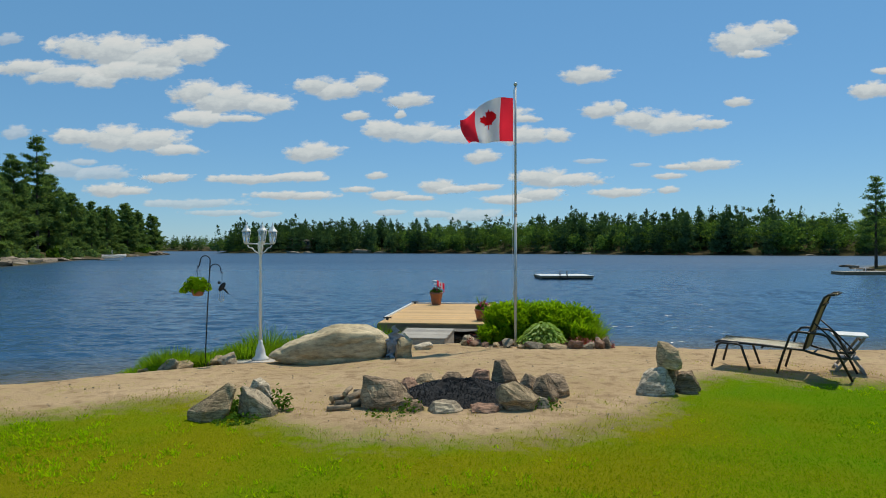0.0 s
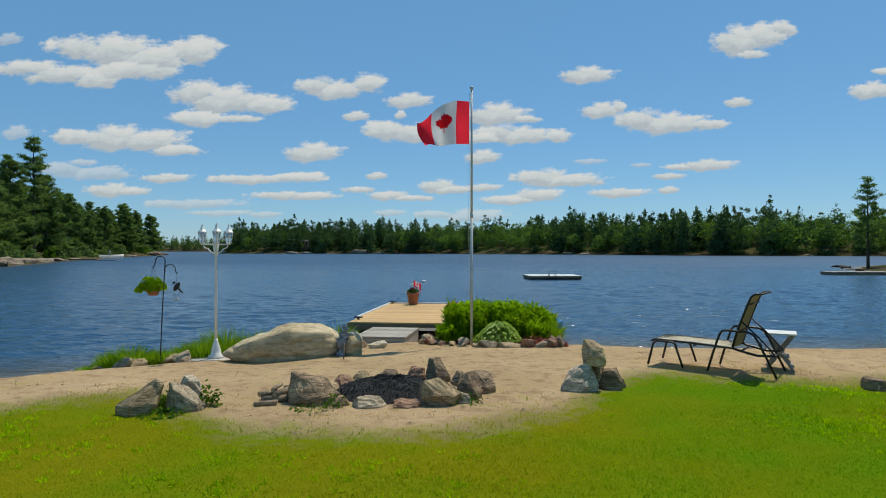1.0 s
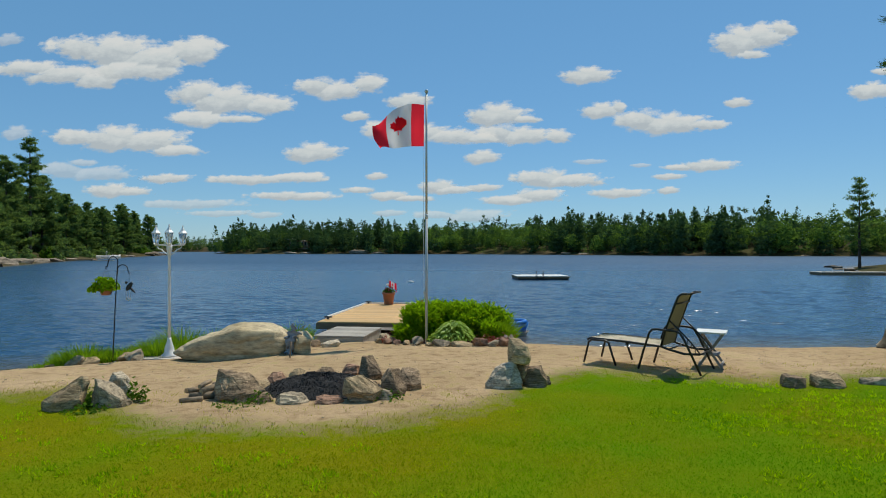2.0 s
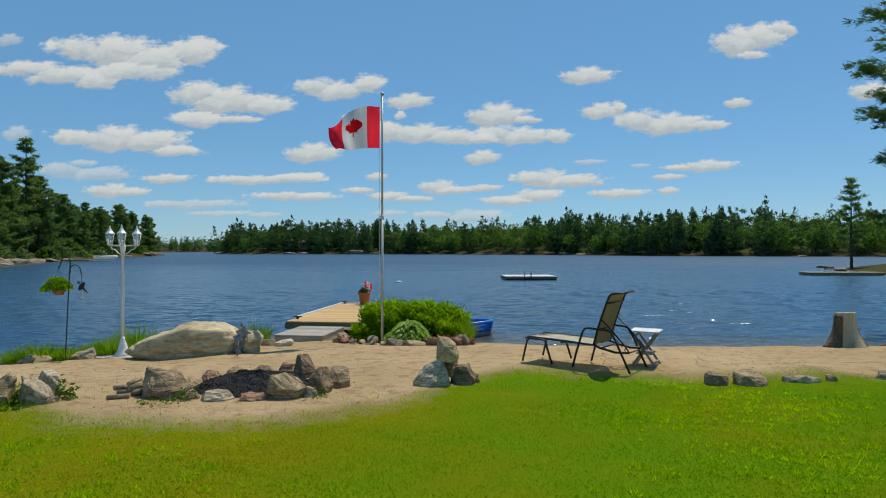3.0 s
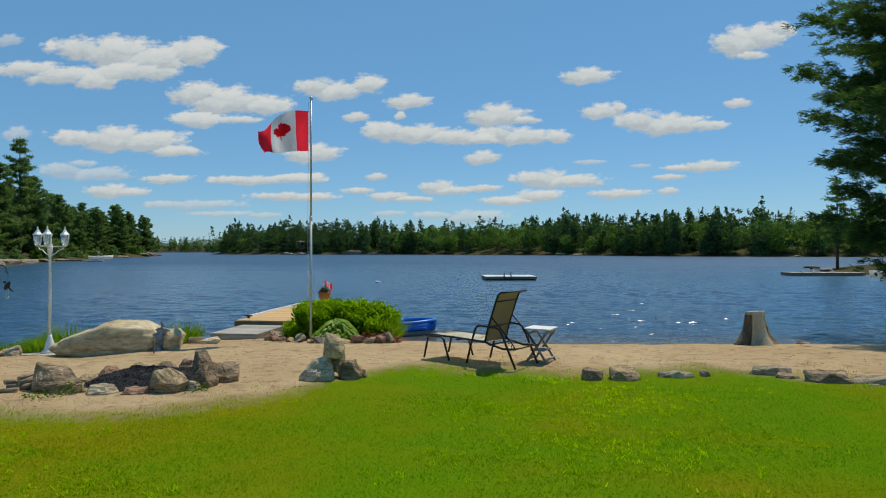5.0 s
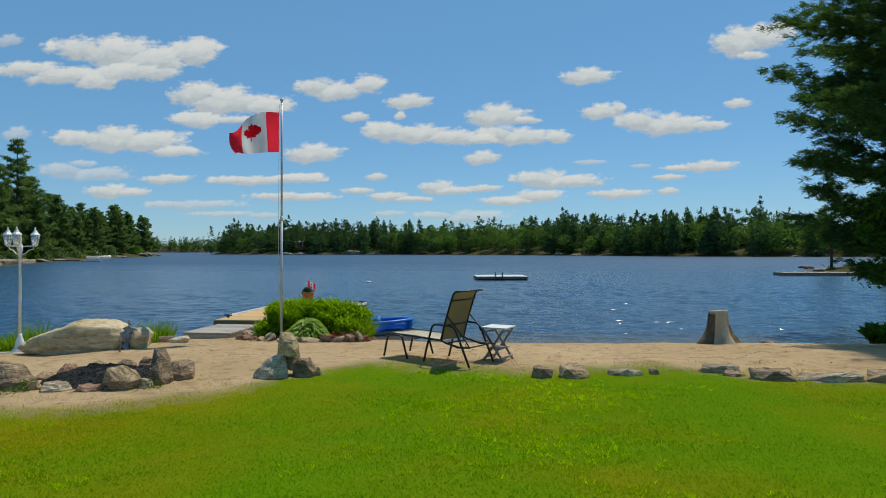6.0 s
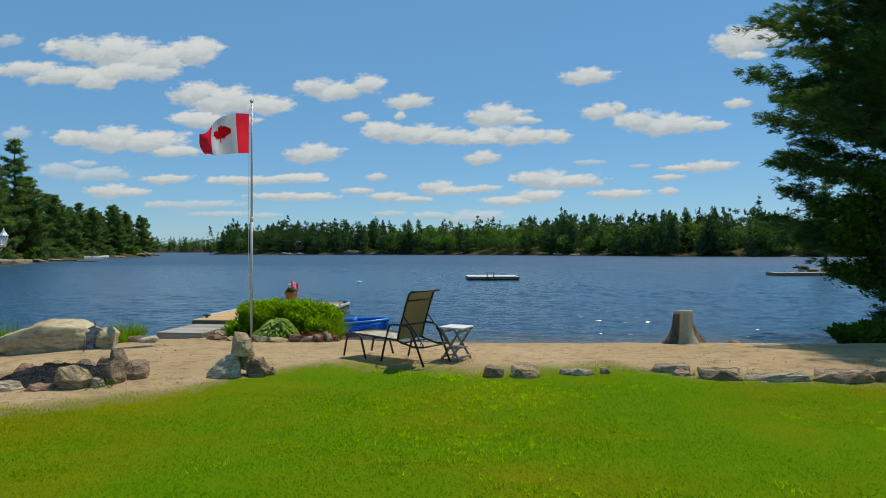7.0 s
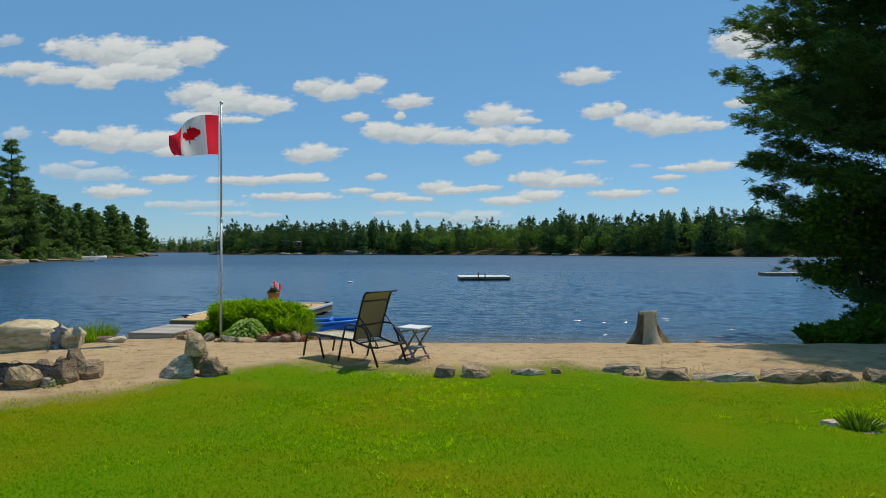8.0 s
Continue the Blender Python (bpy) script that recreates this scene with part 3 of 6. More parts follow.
# ---------- trees ----------
def far_conifer(rng, h, r, n):
    """A white pine: flat, uneven limb plumes at irregular heights round a thin top."""
    m = 22
    u = np.sort(rng.uniform(0.04, 0.97, m))
    reach = r * np.interp(u, [0, 0.25, 0.55, 0.85, 1.0], [0.85, 1.0, 0.8, 0.38, 0.06]) * rng.uniform(0.45, 1.15, m)
    a = rng.uniform(0, 6.283, m)
    k = rng.randint(0, m, n)
    s = np.sqrt(rng.uniform(0.0, 1.0, n))
    az = a[k] + rng.normal(0, 0.9, n)
    c = np.c_[reach[k] * s * np.cos(az), reach[k] * s * np.sin(az), u[k] * h + reach[k] * s * 0.18 + rng.normal(0, 0.022 * h, n)]
    nr = unit(np.c_[np.cos(az) * 0.5, np.sin(az) * 0.5, np.full(n, 0.35)] + rng.normal(0, 0.6, (n, 3)))
    return flakes(c, nr, (0.25 + 0.42 * (1 - u[k])) * h / 15 * rng.uniform(0.7, 1.2, n), rng, 0.75)


def far_broadleaf(rng, h, r, n):
    lobes = rng.normal(0, 0.9, (8, 3)) * (r * 0.45, r * 0.45, h * 0.15) + (0, 0, h * 0.55)
    k = rng.randint(0, 8, n)
    d = unit(rng.normal(0, 1, (n, 3)) + (0, 0, 0.25))
    c = lobes[k] + d * (r * 0.52, r * 0.52, h * 0.18) * rng.uniform(0.8, 1.05, (n, 1))
    return flakes(c, unit(d + (0, 0, 0.2) + rng.normal(0, 0.4, (n, 3))), rng.uniform(0.30, 0.52, n) * h / 14, rng, 0.75)


def woods(name, poly, box_, count, seed, depth, tall, label, n=430, broad=0.34):
    rng = np.random.RandomState(seed)
    P, T = [], []
    x, y = rng.uniform(box_[0], box_[1], count * 8), rng.uniform(box_[2], box_[3], count * 8)
    d = inside(poly, x, y) + 2.0 * waves(x, y, 0.11, {0: 1, 1: 2, 2: 3}[seed % 3])
    keep = (d > min(1.2, depth * 0.06)) & (d < depth)
    x, y, d = x[keep][:count], y[keep][:count], d[keep][:count]
    z = land(x, y)
    for i in range(len(x)):
        patch = math.sin(x[i] * 0.045 + 1.0) + math.sin(x[i] * 0.021 + y[i] * 0.02)
        b = rng.uniform() < broad + 0.25 * patch
        h = tall * rng.uniform(0.66, 0.95) * (0.78 if b else 1.0)
        if not b and rng.uniform() < 0.07:
            h *= 1.2
        q = far_broadleaf(rng, h, h * 0.36, n) if b else far_conifer(rng, h, h * 0.27, n)
        P.append(q + (x[i], y[i], z[i] - 0.3))
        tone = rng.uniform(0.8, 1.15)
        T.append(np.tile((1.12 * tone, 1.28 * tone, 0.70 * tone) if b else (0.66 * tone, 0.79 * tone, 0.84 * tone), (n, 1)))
    return tagged(quads(name, np.concatenate(P), M["needle_far_hazed"], tint=np.concatenate(T)), label, "trees", kind="stuff")


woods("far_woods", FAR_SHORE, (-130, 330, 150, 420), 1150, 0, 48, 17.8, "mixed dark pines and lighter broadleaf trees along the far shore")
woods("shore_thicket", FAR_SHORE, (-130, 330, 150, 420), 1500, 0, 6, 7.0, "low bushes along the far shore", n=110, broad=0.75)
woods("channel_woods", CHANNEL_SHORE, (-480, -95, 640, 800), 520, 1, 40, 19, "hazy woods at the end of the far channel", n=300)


def pine(rng, h, r, z0, whorls, per, tufts, needle, width, count, lean=0.0, profile=None, scatter=0.0, brush=0.7):
    """Trunk and limbs as bmeshes, needles as quads. A white pine with layered, upturned limbs."""
    tr, limbs, Q = bmesh.new(), bmesh.new(), []
    bend = rng.normal(0, 0.012 * h, 2)

    def axis(u):
        return np.array([bend[0] * math.sin(u * 2.6) + lean * h * u * u, bend[1] * math.sin(u * 2.1), u * h])
    rad = 0.017 * h
    sweep(tr, [axis(u) - (0, 0, 0.3 * (u == 0)) for u in np.linspace(0, 1, 9)], rad, 8, rad * 0.08)
    for k in range(whorls):
        u = z0 + (1 - z0) * (k + rng.uniform(0, 0.6)) / whorls
        f = profile(u) if profile else (1 - u) ** 0.8 * min(1, 0.55 + (u - z0) * 3.2) * (0.75 + 0.35 * (k % 2))
        a0 = rng.uniform(0, 6.28)
        for j in range(per):
            v0 = u
            u = min(0.985, max(z0, v0 + rng.normal(0, scatter)))
            L = r * f * rng.uniform(0.5, 1.12) + 0.014 * h
            az = a0 + 6.283 * j / per + rng.normal(0, 0.25)
            dirn = np.array([math.cos(az), math.sin(az), 0])
            side = np.array([-math.sin(az), math.cos(az), 0])
            rise = 0.06 + 0.34 * u + rng.normal(0, 0.06)
            root = axis(min(u, 0.99))
            at = lambda s: root + dirn * (L * s) + np.array([0, 0, L * (rise * s - 0.22 * s * (1 - u) + 0.18 * s ** 3)])
            sweep(limbs, [at(s) for s in (0, 0.35, 0.7, 0.95)], rad * 0.22 * (1 - u) + 0.006 * h / 12, 5, 0.003 * h / 12)
            m = max(3, int(tufts * (0.35 + 0.65 * f)))
            s = np.sqrt(rng.uniform(0.06, 1.0, m))
            c = np.array([at(v) for v in s]) + side * (rng.uniform(-1, 1, (m, 1)) * L * 0.26 * (1.15 - s[:, None])) + rng.normal(0, 0.012 * h, (m, 3)) * (1, 1, 0.45)
            c = np.repeat(c, count, 0)
            c = c + rng.normal(0, needle * 0.45, c.shape) * (1, 1, 0.5)
            way = unit(dirn * brush + (0, 0, 0.35) + rng.normal(0, 0.75, (len(c), 3)))
            Q.append(blades(c, way, needle * (0.45 + 0.55 * min(1, f * 1.6)) * rng.uniform(0.7, 1.3, len(c)), width * rng.uniform(0.7, 1.2, len(c)), rng, 0.35))
            u = v0
    # leading shoot
    m = count * 10
    c = np.array([axis(0.93 + 0.07 * v) for v in rng.uniform(0, 1, m)])
    Q.append(blades(c, unit(rng.normal(0, 0.45, (m, 3)) + (0, 0, 0.8)), needle * 0.5 * rng.uniform(0.6, 1.1, m), np.full(m, width * 0.6), rng, 0.35))
    return tr, limbs, np.concatenate(Q)


def pine_thing(name, place, label, group="", needles="needle_mid_hazed", **kw):
    rng = np.random.RandomState(kw.pop("seed"))
    t = thing(name, place, label, "tree", group)
    tr, limbs, Q = pine(rng, **kw)
    part("trunk", tr, M["bark"], t)
    part("branchwork", limbs, M["bark"], t)["kind"] = "stuff"
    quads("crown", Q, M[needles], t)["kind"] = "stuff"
    return t


# wooded point across the bay
hero = pine_thing("pine_tree", (-77.5, 118, ground_z(-77.5, 118)), "tall white pine with layered limbs rising over the wooded point", seed=5,
                  h=22.8, r=5.4, z0=0.22, whorls=15, per=5, tufts=34, needle=0.44, width=0.12, count=12, scatter=0.012)
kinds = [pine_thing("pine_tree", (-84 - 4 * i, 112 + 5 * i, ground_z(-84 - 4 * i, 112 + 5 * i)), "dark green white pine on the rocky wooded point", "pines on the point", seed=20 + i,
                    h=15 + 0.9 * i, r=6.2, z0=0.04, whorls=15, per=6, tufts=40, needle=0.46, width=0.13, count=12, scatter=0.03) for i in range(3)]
rng = np.random.RandomState(8)
px, py = rng.uniform(-160, -48, 5000), rng.uniform(55, 290, 5000)
pd = inside(LEFT_POINT, px, py)
spots = []
for x, y, d in zip(px, py, pd):
    if 4.5 < d < 26 and all(math.hypot(x - a, y - b) > 4.4 for a, b in spots) and len(spots) < 90:
        spots.append((x, y))
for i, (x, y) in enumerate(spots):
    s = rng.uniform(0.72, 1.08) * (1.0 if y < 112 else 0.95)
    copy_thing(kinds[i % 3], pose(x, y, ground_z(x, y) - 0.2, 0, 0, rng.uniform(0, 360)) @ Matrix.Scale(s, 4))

# ---------- more materials ----------
M["pole"] = plain("grey_pole_metal", (0.52, 0.52, 0.49), 0.45, 0.3, 0.12, 12)
M["white_paint"] = plain("white_paint", (0.76, 0.76, 0.73), 0.4, 0, 0.08, 9)
M["black_iron"] = plain("black_iron", (0.025, 0.027, 0.03), 0.5, 0.3, 0.2, 20)
M["bronze"] = plain("dark_bronze_tube", (0.040, 0.034, 0.028), 0.38, 0.5, 0.2, 20)
M["sling"] = plain("cream_sling_fabric", (0.74, 0.69, 0.54), 0.8, 0, 0.08, 160, 0.3)
M["sling_back"] = leaf_mat("tan_sling_fabric", (0.20, 0.165, 0.085), (0.24, 0.20, 0.11), 0.3, 0.8, through_tint=(1.1, 1.0, 0.85))
M["table_top"] = plain("pale_table_top", (0.72, 0.71, 0.66), 0.5, 0, 0.08, 20)
M["table_leg"] = plain("grey_table_leg", (0.27, 0.23, 0.19), 0.6, 0, 0.2, 30)
M["new_wood"] = plain("new_deck_wood", (0.62, 0.38, 0.14), 0.65, 0, 0.16, 30, 0.2, (0.2, 3, 3), random=0.22)
M["grey_wood"] = plain("weathered_grey_wood", (0.40, 0.36, 0.295), 0.85, 0, 0.25, 30, 0.4, (0.25, 3, 3), random=0.2)
M["brown_wood"] = plain("brown_stained_wood", (0.25, 0.155, 0.08), 0.75, 0, 0.25, 20, 0.3, (0.3, 2, 2))
M["log"] = plain("log_bark", (0.30, 0.225, 0.14), 0.9, 0, 0.4, 25, 0.6, random=0.3)
M["cut_end"] = plain("cut_wood", (0.48, 0.33, 0.17), 0.8, 0, 0.25, 40)
M["char"] = plain("charcoal", (0.010, 0.0095, 0.009), 0.95, 0, 0.6, 30, 0.6)
M["coal"] = plain("grey_flecked_charcoal", (0.045, 0.043, 0.041), 0.85, 0, 0.8, 40, 0.6)
M["terracotta"] = plain("terracotta", (0.36, 0.14, 0.07), 0.75, 0, 0.18, 12)
M["concrete"] = plain("pale_concrete", (0.46, 0.42, 0.36), 0.9, 0, 0.2, 14, 0.3)
M["statue"] = plain("grey_cast_stone", (0.30, 0.33, 0.36), 0.8, 0, 0.35, 22, 0.4)
M["blue_hull"] = plain("blue_plastic", (0.018, 0.19, 0.60), 0.35, 0, 0.12, 6)
M["grey_hull"] = plain("grey_hull", (0.42, 0.42, 0.40), 0.5, 0, 0.2, 6)
M["boat_white"] = plain("white_hull", (0.7, 0.7, 0.68), 0.35, 0, 0.1, 4)
M["mulch"] = plain("red_bark_mulch", (0.20, 0.075, 0.045), 0.9, 0, 0.5, 30, 0.8)
M["red_leaf"] = leaf_mat("red_leaves", (0.20, 0.035, 0.03), (0.34, 0.08, 0.05), 0.3)
M["flower"] = leaf_mat("flower_petals", (0.45, 0.03, 0.06), (0.62, 0.06, 0.25), 0.3)
M["flag_red"] = leaf_mat("red_flag_cloth", (0.84, 0.035, 0.060), (0.86, 0.040, 0.065), 0.62, 0.7, through_tint=(1.2, 1.0, 1.0))
M["flag_white"] = leaf_mat("white_flag_cloth", (0.78, 0.78, 0.80), (0.82, 0.82, 0.84), 0.42, 0.7, through_tint=(1.0, 1.0, 1.0))
M["stump_wood"] = plain("weathered_stump_wood", (0.46, 0.37, 0.24), 0.9, 0, 0.3, 18, 0.7, (1.5, 1.5, 0.2))
M["stump_bark"] = plain("dark_stump_bark", (0.33, 0.26, 0.165), 0.95, 0, 0.5, 16, 1.0, (1.5, 1.5, 0.3))


def glass_material():
    m, t, b = shader("lantern_glass")
    b.inputs["Base Color"].default_value = (0.9, 0.92, 0.92, 1)
    b.inputs["Roughness"].default_value = 0.08
    b.inputs["Transmission Weight"].default_value = 0.9
    b.inputs["IOR"].default_value = 1.2
    return m


M["glass"] = glass_material()


# ---------- flagpole and flag ----------
gz = ground_z(1.34, 11.44)
t = thing("flagpole", (1.34, 11.44, gz), "tall grey metal flagpole standing in a garden bed", "flagpole")
bm = bmesh.new()
tube(bm, (0, 0, -0.1), (0, 0, 2.45), 0.027, 0.025, 12)
tube(bm, (0, 0, 2.45), (0, 0, 4.74 - gz), 0.022, 0.019, 12)
tube(bm, (0, 0, 2.40), (0, 0, 2.50), 0.030, 0.030, 12)
part("pole", bm, M["pole"], t)
bm = bmesh.new()
turned(bm, [(0.001, 0), (0.03, 0.012), (0.036, 0.035), (0.03, 0.06), (0.001, 0.072)], 12, (0, 0, 4.72 - gz))
part("finial", bm, M["pole"], t)
bm = bmesh.new()
sweep(bm, [(-0.045, -0.03, 0.9), (-0.055, -0.03, 2.4), (-0.04, -0.03, 4.66 - gz)], 0.004, 5)
part("halyard", bm, M["white_paint"], t, "thin white rope")
bm = bmesh.new()
box(bm, (-0.06, -0.05, 0.98), (0.0, -0.03, 1.0))
box(bm, (-0.045, -0.045, 0.93), (-0.03, -0.03, 1.05))
part("cleat", bm, M["pole"], t)


def flag_at(u, v, lift=0.0):
    """A point of the flying cloth: u from hoist to fly, v from bottom to top."""
    ripple = 0.15 * math.sin(6.6 * u + 1.8 * v + 0.3) * min(1, u * 3) + 0.07 * math.sin(12 * u - 3.5 * v) * u
    x = -0.045 - 0.98 * u + 0.16 * u * u * (1 - v) + 0.10 * v * (1 - u) * u * 4 * 0.3 - 0.05 * math.sin(3.1 * v) * u
    z = 3.70 + 0.80 * v - 0.06 * u + 0.06 * math.sin(5.0 * u + 0.8) * u * (1 + v) - 0.26 * u * u * v + 0.05 * math.sin(9 * u + 2 * v) * u
    return Vector((x, ripple - 0.25 * u + lift, z))


def cloth(u0, u1, nu=14, nv=12):
    bm = bmesh.new()
    g = [[bm.verts.new(flag_at(u0 + (u1 - u0) * i / nu, j / nv)) for j in range(nv + 1)] for i in range(nu + 1)]
    for i in range(nu):
        for j in range(nv):
            bm.faces.new((g[i][j], g[i + 1][j], g[i + 1][j + 1], g[i][j + 1])).smooth = True
    return bm


def maple_leaf(lift):
    """Half outline of the leaf, mirrored, laid on the cloth."""
    half = [(0, 1.0), (0.10, 0.80), (0.22, 0.86), (0.17, 0.48), (0.36, 0.66), (0.42, 0.56), (0.62, 0.60), (0.55, 0.40), (0.64, 0.33), (0.28, 0.05), (0.32, -0.06), (0.03, -0.02), (0.035, -0.34), (0, -0.34)]
    bm = bmesh.new()
    for sgn in (1, -1):
        vs = [bm.verts.new((0.5 + sgn * 0.25 * a, 0.42 + 0.36 * b, 0)) for a, b in half]
        f = bm.faces.new(vs)
    bmesh.ops.triangulate(bm, faces=bm.faces)
    bmesh.ops.subdivide_edges(bm, edges=bm.edges, cuts=3, use_grid_fill=True)
    for v in bm.verts:
        v.co = flag_at(v.co.x, v.co.y, lift)
    return bm


fl = thing("flag", (1.34, 11.44, 0), "red and white national flag with a leaf flying from the pole", "flag")
part("red_band", cloth(0, 0.26), M["flag_red"], fl, "red cloth band")
part("white_field", cloth(0.26, 0.74, 22), M["flag_white"], fl, "white cloth field")
part("red_band", cloth(0.74, 1.0), M["flag_red"], fl, "red cloth band")
part("leaf", maple_leaf(-0.006), M["flag_red"], fl, "red maple leaf")
part("leaf", maple_leaf(0.006), M["flag_red"], fl, "red maple leaf")

# ---------- the long boulder and its ornament ----------
bm = bmesh.new()
bmesh.ops.create_icosphere(bm, subdivisions=5, radius=1.0)
for v in bm.verts:
    c = v.co.copy()
    m = max(abs(c.x), abs(c.y), abs(c.z))
    c = c.lerp(c / m, 0.30)
    left = max(0.0, -c.x + 0.10)
    z = c.z * (1 - 0.80 * min(1.0, left) ** 1.25) - 0.22 * left
    p = Vector((c.x * 0.95, c.y * (0.46 - 0.12 * left), 0.30 + z * 0.36 - 0.02 * c.x * c.x))
    n = noise.fractal(p * 2.1 + Vector((4, 1, 7)), 0.9, 2.0, 6) * 0.055 + noise.noise(Vector((p.x * 1.1, p.y * 2, p.z * 5.5))) * 0.018
    n -= 0.022 * max(0, 1 - abs(noise.noise(Vector((p.x * 0.9 + 3, p.y, p.z * 3.1)))) * 9)
    v.co = p + v.normal * n
for f in bm.faces:
    f.smooth = True
ob = part("boulder", bm, M["boulder"])
ob.matrix_basis = pose(-1.74, 9.72, -0.14, 0, 0, 4)
tagged(ob, "long rounded grey-tan granite boulder lying on the sand", "boulder")
stone("rock", (-0.66, 9.72, -0.08), (0.44, 0.62, 0.52), 31, M["boulder"], "upright tan granite block beside the long boulder", n=22, turn=20)
stone("rock", (-0.35, 10.6, -0.06), (0.42, 0.3, 0.22), 33, M["pale_rock"], "pale low stone behind the boulder", turn=15)
stone("rock", (-0.72, 10.9, -0.10), (0.35, 0.3, 0.2), 34, M["gneiss"], "dark low stone behind the boulder")
bm = bmesh.new()
turned(bm, [(0.085, 0), (0.09, 0.03), (0.06, 0.06), (0.075, 0.16), (0.085, 0.24), (0.055, 0.31), (0.075, 0.37), (0.045, 0.42), (0.05, 0.47), (0.03, 0.52), (0.001, 0.54)], 14)
for v in bm.verts:
    v.co += Vector((noise.noise(v.co * 13), noise.noise(v.co * 13 + Vector((5, 0, 0))), 0)) * 0.10
sweep(bm, [(0.03, -0.02, 0.34), (0.10, -0.05, 0.40), (0.14, -0.03, 0.37)], 0.025, 6, 0.018)
sweep(bm, [(-0.03, -0.02, 0.30), (-0.09, -0.06, 0.27), (-0.05, -0.10, 0.30)], 0.025, 6, 0.018)
ob = part("garden_statue", bm, M["statue"])
ob.matrix_basis = pose(-0.80, 9.50, ground_z(-0.80, 9.50), 0, 8, 0) @ Matrix.Diagonal((1.1, 0.9, 0.93, 1))
tagged(ob, "small grey cast-stone garden ornament leaning by the boulder", "statue")
bm = bmesh.new()
tube(bm, (0, 0, -0.05), (0.02, 0, 0.24), 0.012, 0.01, 6)
ob = part("stake", bm, M["log"])
ob.matrix_basis = pose(-0.70, 9.1, ground_z(-0.7, 9.1))
tagged(ob, "short wooden stake pushed into the sand", "stake")


# ---------- lamp post ----------
LX, LY = -2.95, 10.0
gz = -0.10
bm = bmesh.new()
box(bm, (-0.42, -0.22, -0.10), (0.30, 0.26, 0.02), 0.012)
ob = part("concrete_slab", bm, M["concrete"])
ob.matrix_basis = pose(LX - 0.06, LY, gz, 0, 0, 6)
tagged(ob, "pale flat concrete slab under the lamp post", "slab")
t = thing("lamp_post", (LX, LY, gz + 0.02), "white three-headed garden lamp post on a concrete slab", "lamp post", turn=53)
t.matrix_basis = t.matrix_basis @ Matrix.Diagonal((1, 1, 1.048, 1))
bm = bmesh.new()
turned(bm, [(0.13, 0), (0.13, 0.03), (0.085, 0.06), (0.075, 0.14), (0.055, 0.20), (0.035, 0.26), (0.032, 0.30)], 16)
part("base", bm, M["white_paint"], t)
bm = bmesh.new()
turned(bm, [(0.026, 0.29), (0.023, 1.0), (0.021, 1.60), (0.034, 1.63), (0.034, 1.68), (0.045, 1.72), (0.045, 1.80), (0.02, 1.84), (0.028, 1.90), (0.02, 1.95), (0.024, 1.98), (0.001, 2.02)], 14)
part("column", bm, M["white_paint"], t)
for k in range(3):
    a = radians(0 + 120 * k)
    c, s = math.cos(a), math.sin(a)
    bm = bmesh.new()
    sweep(bm, [(0.03 * c, 0.03 * s, 1.78), (0.12 * c, 0.12 * s, 1.79), (0.24 * c, 0.24 * s, 1.79)], 0.012, 6)
    sweep(bm, [(0.03 * c, 0.03 * s, 1.64), (0.09 * c, 0.09 * s, 1.67), (0.14 * c, 0.14 * s, 1.72), (0.20 * c, 0.20 * s, 1.735), (0.22 * c, 0.22 * s, 1.77)], 0.010, 6)
    part("arm", bm, M["white_paint"], t)
    bm = bmesh.new()
    o = (0.24 * c, 0.24 * s, 1.78)
    turned(bm, [(0.02, 0), (0.045, 0.02), (0.048, 0.04)], 6, o)
    turned(bm, [(0.078, 0.195), (0.084, 0.20), (0.078, 0.212), (0.045, 0.245), (0.022, 0.285), (0.012, 0.30), (0.016, 0.315), (0.001, 0.345)], 6, o)
    for f in bm.faces:
        f.smooth = False
    for j in range(6):
        b = j * math.pi / 3
        tube(bm, (o[0] + 0.046 * math.cos(b), o[1] + 0.046 * math.sin(b), o[2] + 0.03), (o[0] + 0.072 * math.cos(b), o[1] + 0.072 * math.sin(b), o[2] + 0.20), 0.005, 0.005, 5)
    ln = part("lantern", bm, M["white_paint"], t)
    bm = bmesh.new()
    turned(bm, [(0.044, 0.04), (0.070, 0.195)], 6, o)
    g = part("pane", bm, M["glass"], ln, "clear lantern glass")
    g.visible_shadow = False
    bm = bmesh.new()
    turned(bm, [(0.012, 0.04), (0.014, 0.10), (0.026, 0.13), (0.022, 0.16), (0.001, 0.175)], 10, o)
    part("bulb", bm, M["white_paint"], ln)

# ---------- shepherd's hook with basket and chime ----------
HX, HY = -3.71, 9.62
gz = ground_z(HX, HY)
t = thing("shepherd_hook", (HX, HY, gz), "black iron double shepherd's hook pushed into the shore", "plant hanger")
top = 1.60 - gz
bm = bmesh.new()
arc = [(0.09 + 0.075 * math.cos(a) - 0.075, 0, top - 0.07 + 0.075 * math.sin(a)) for a in np.linspace(0, 2.7, 9)]
sweep(bm, [(0, 0, -0.15), (0.05, 0, top * 0.55), (0.09, 0, top - 0.07)] + arc[1:] + [(-0.075, 0, top - 0.13), (-0.085, 0, top - 0.16), (-0.105, 0, top - 0.15)], 0.009, 7)
part("main_rod", bm, M["black_iron"], t)
bm = bmesh.new()
sweep(bm, [(0.085, 0, top - 0.28)] + [(0.17 - 0.085 * math.cos(a), 0, top - 0.21 + 0.085 * math.sin(a)) for a in np.linspace(0.3, 2.9, 8)] + [(0.262, 0, top - 0.25), (0.275, 0, top - 0.27), (0.295, 0, top - 0.25)], 0.008, 7)
part("side_hook", bm, M["black_iron"], t)

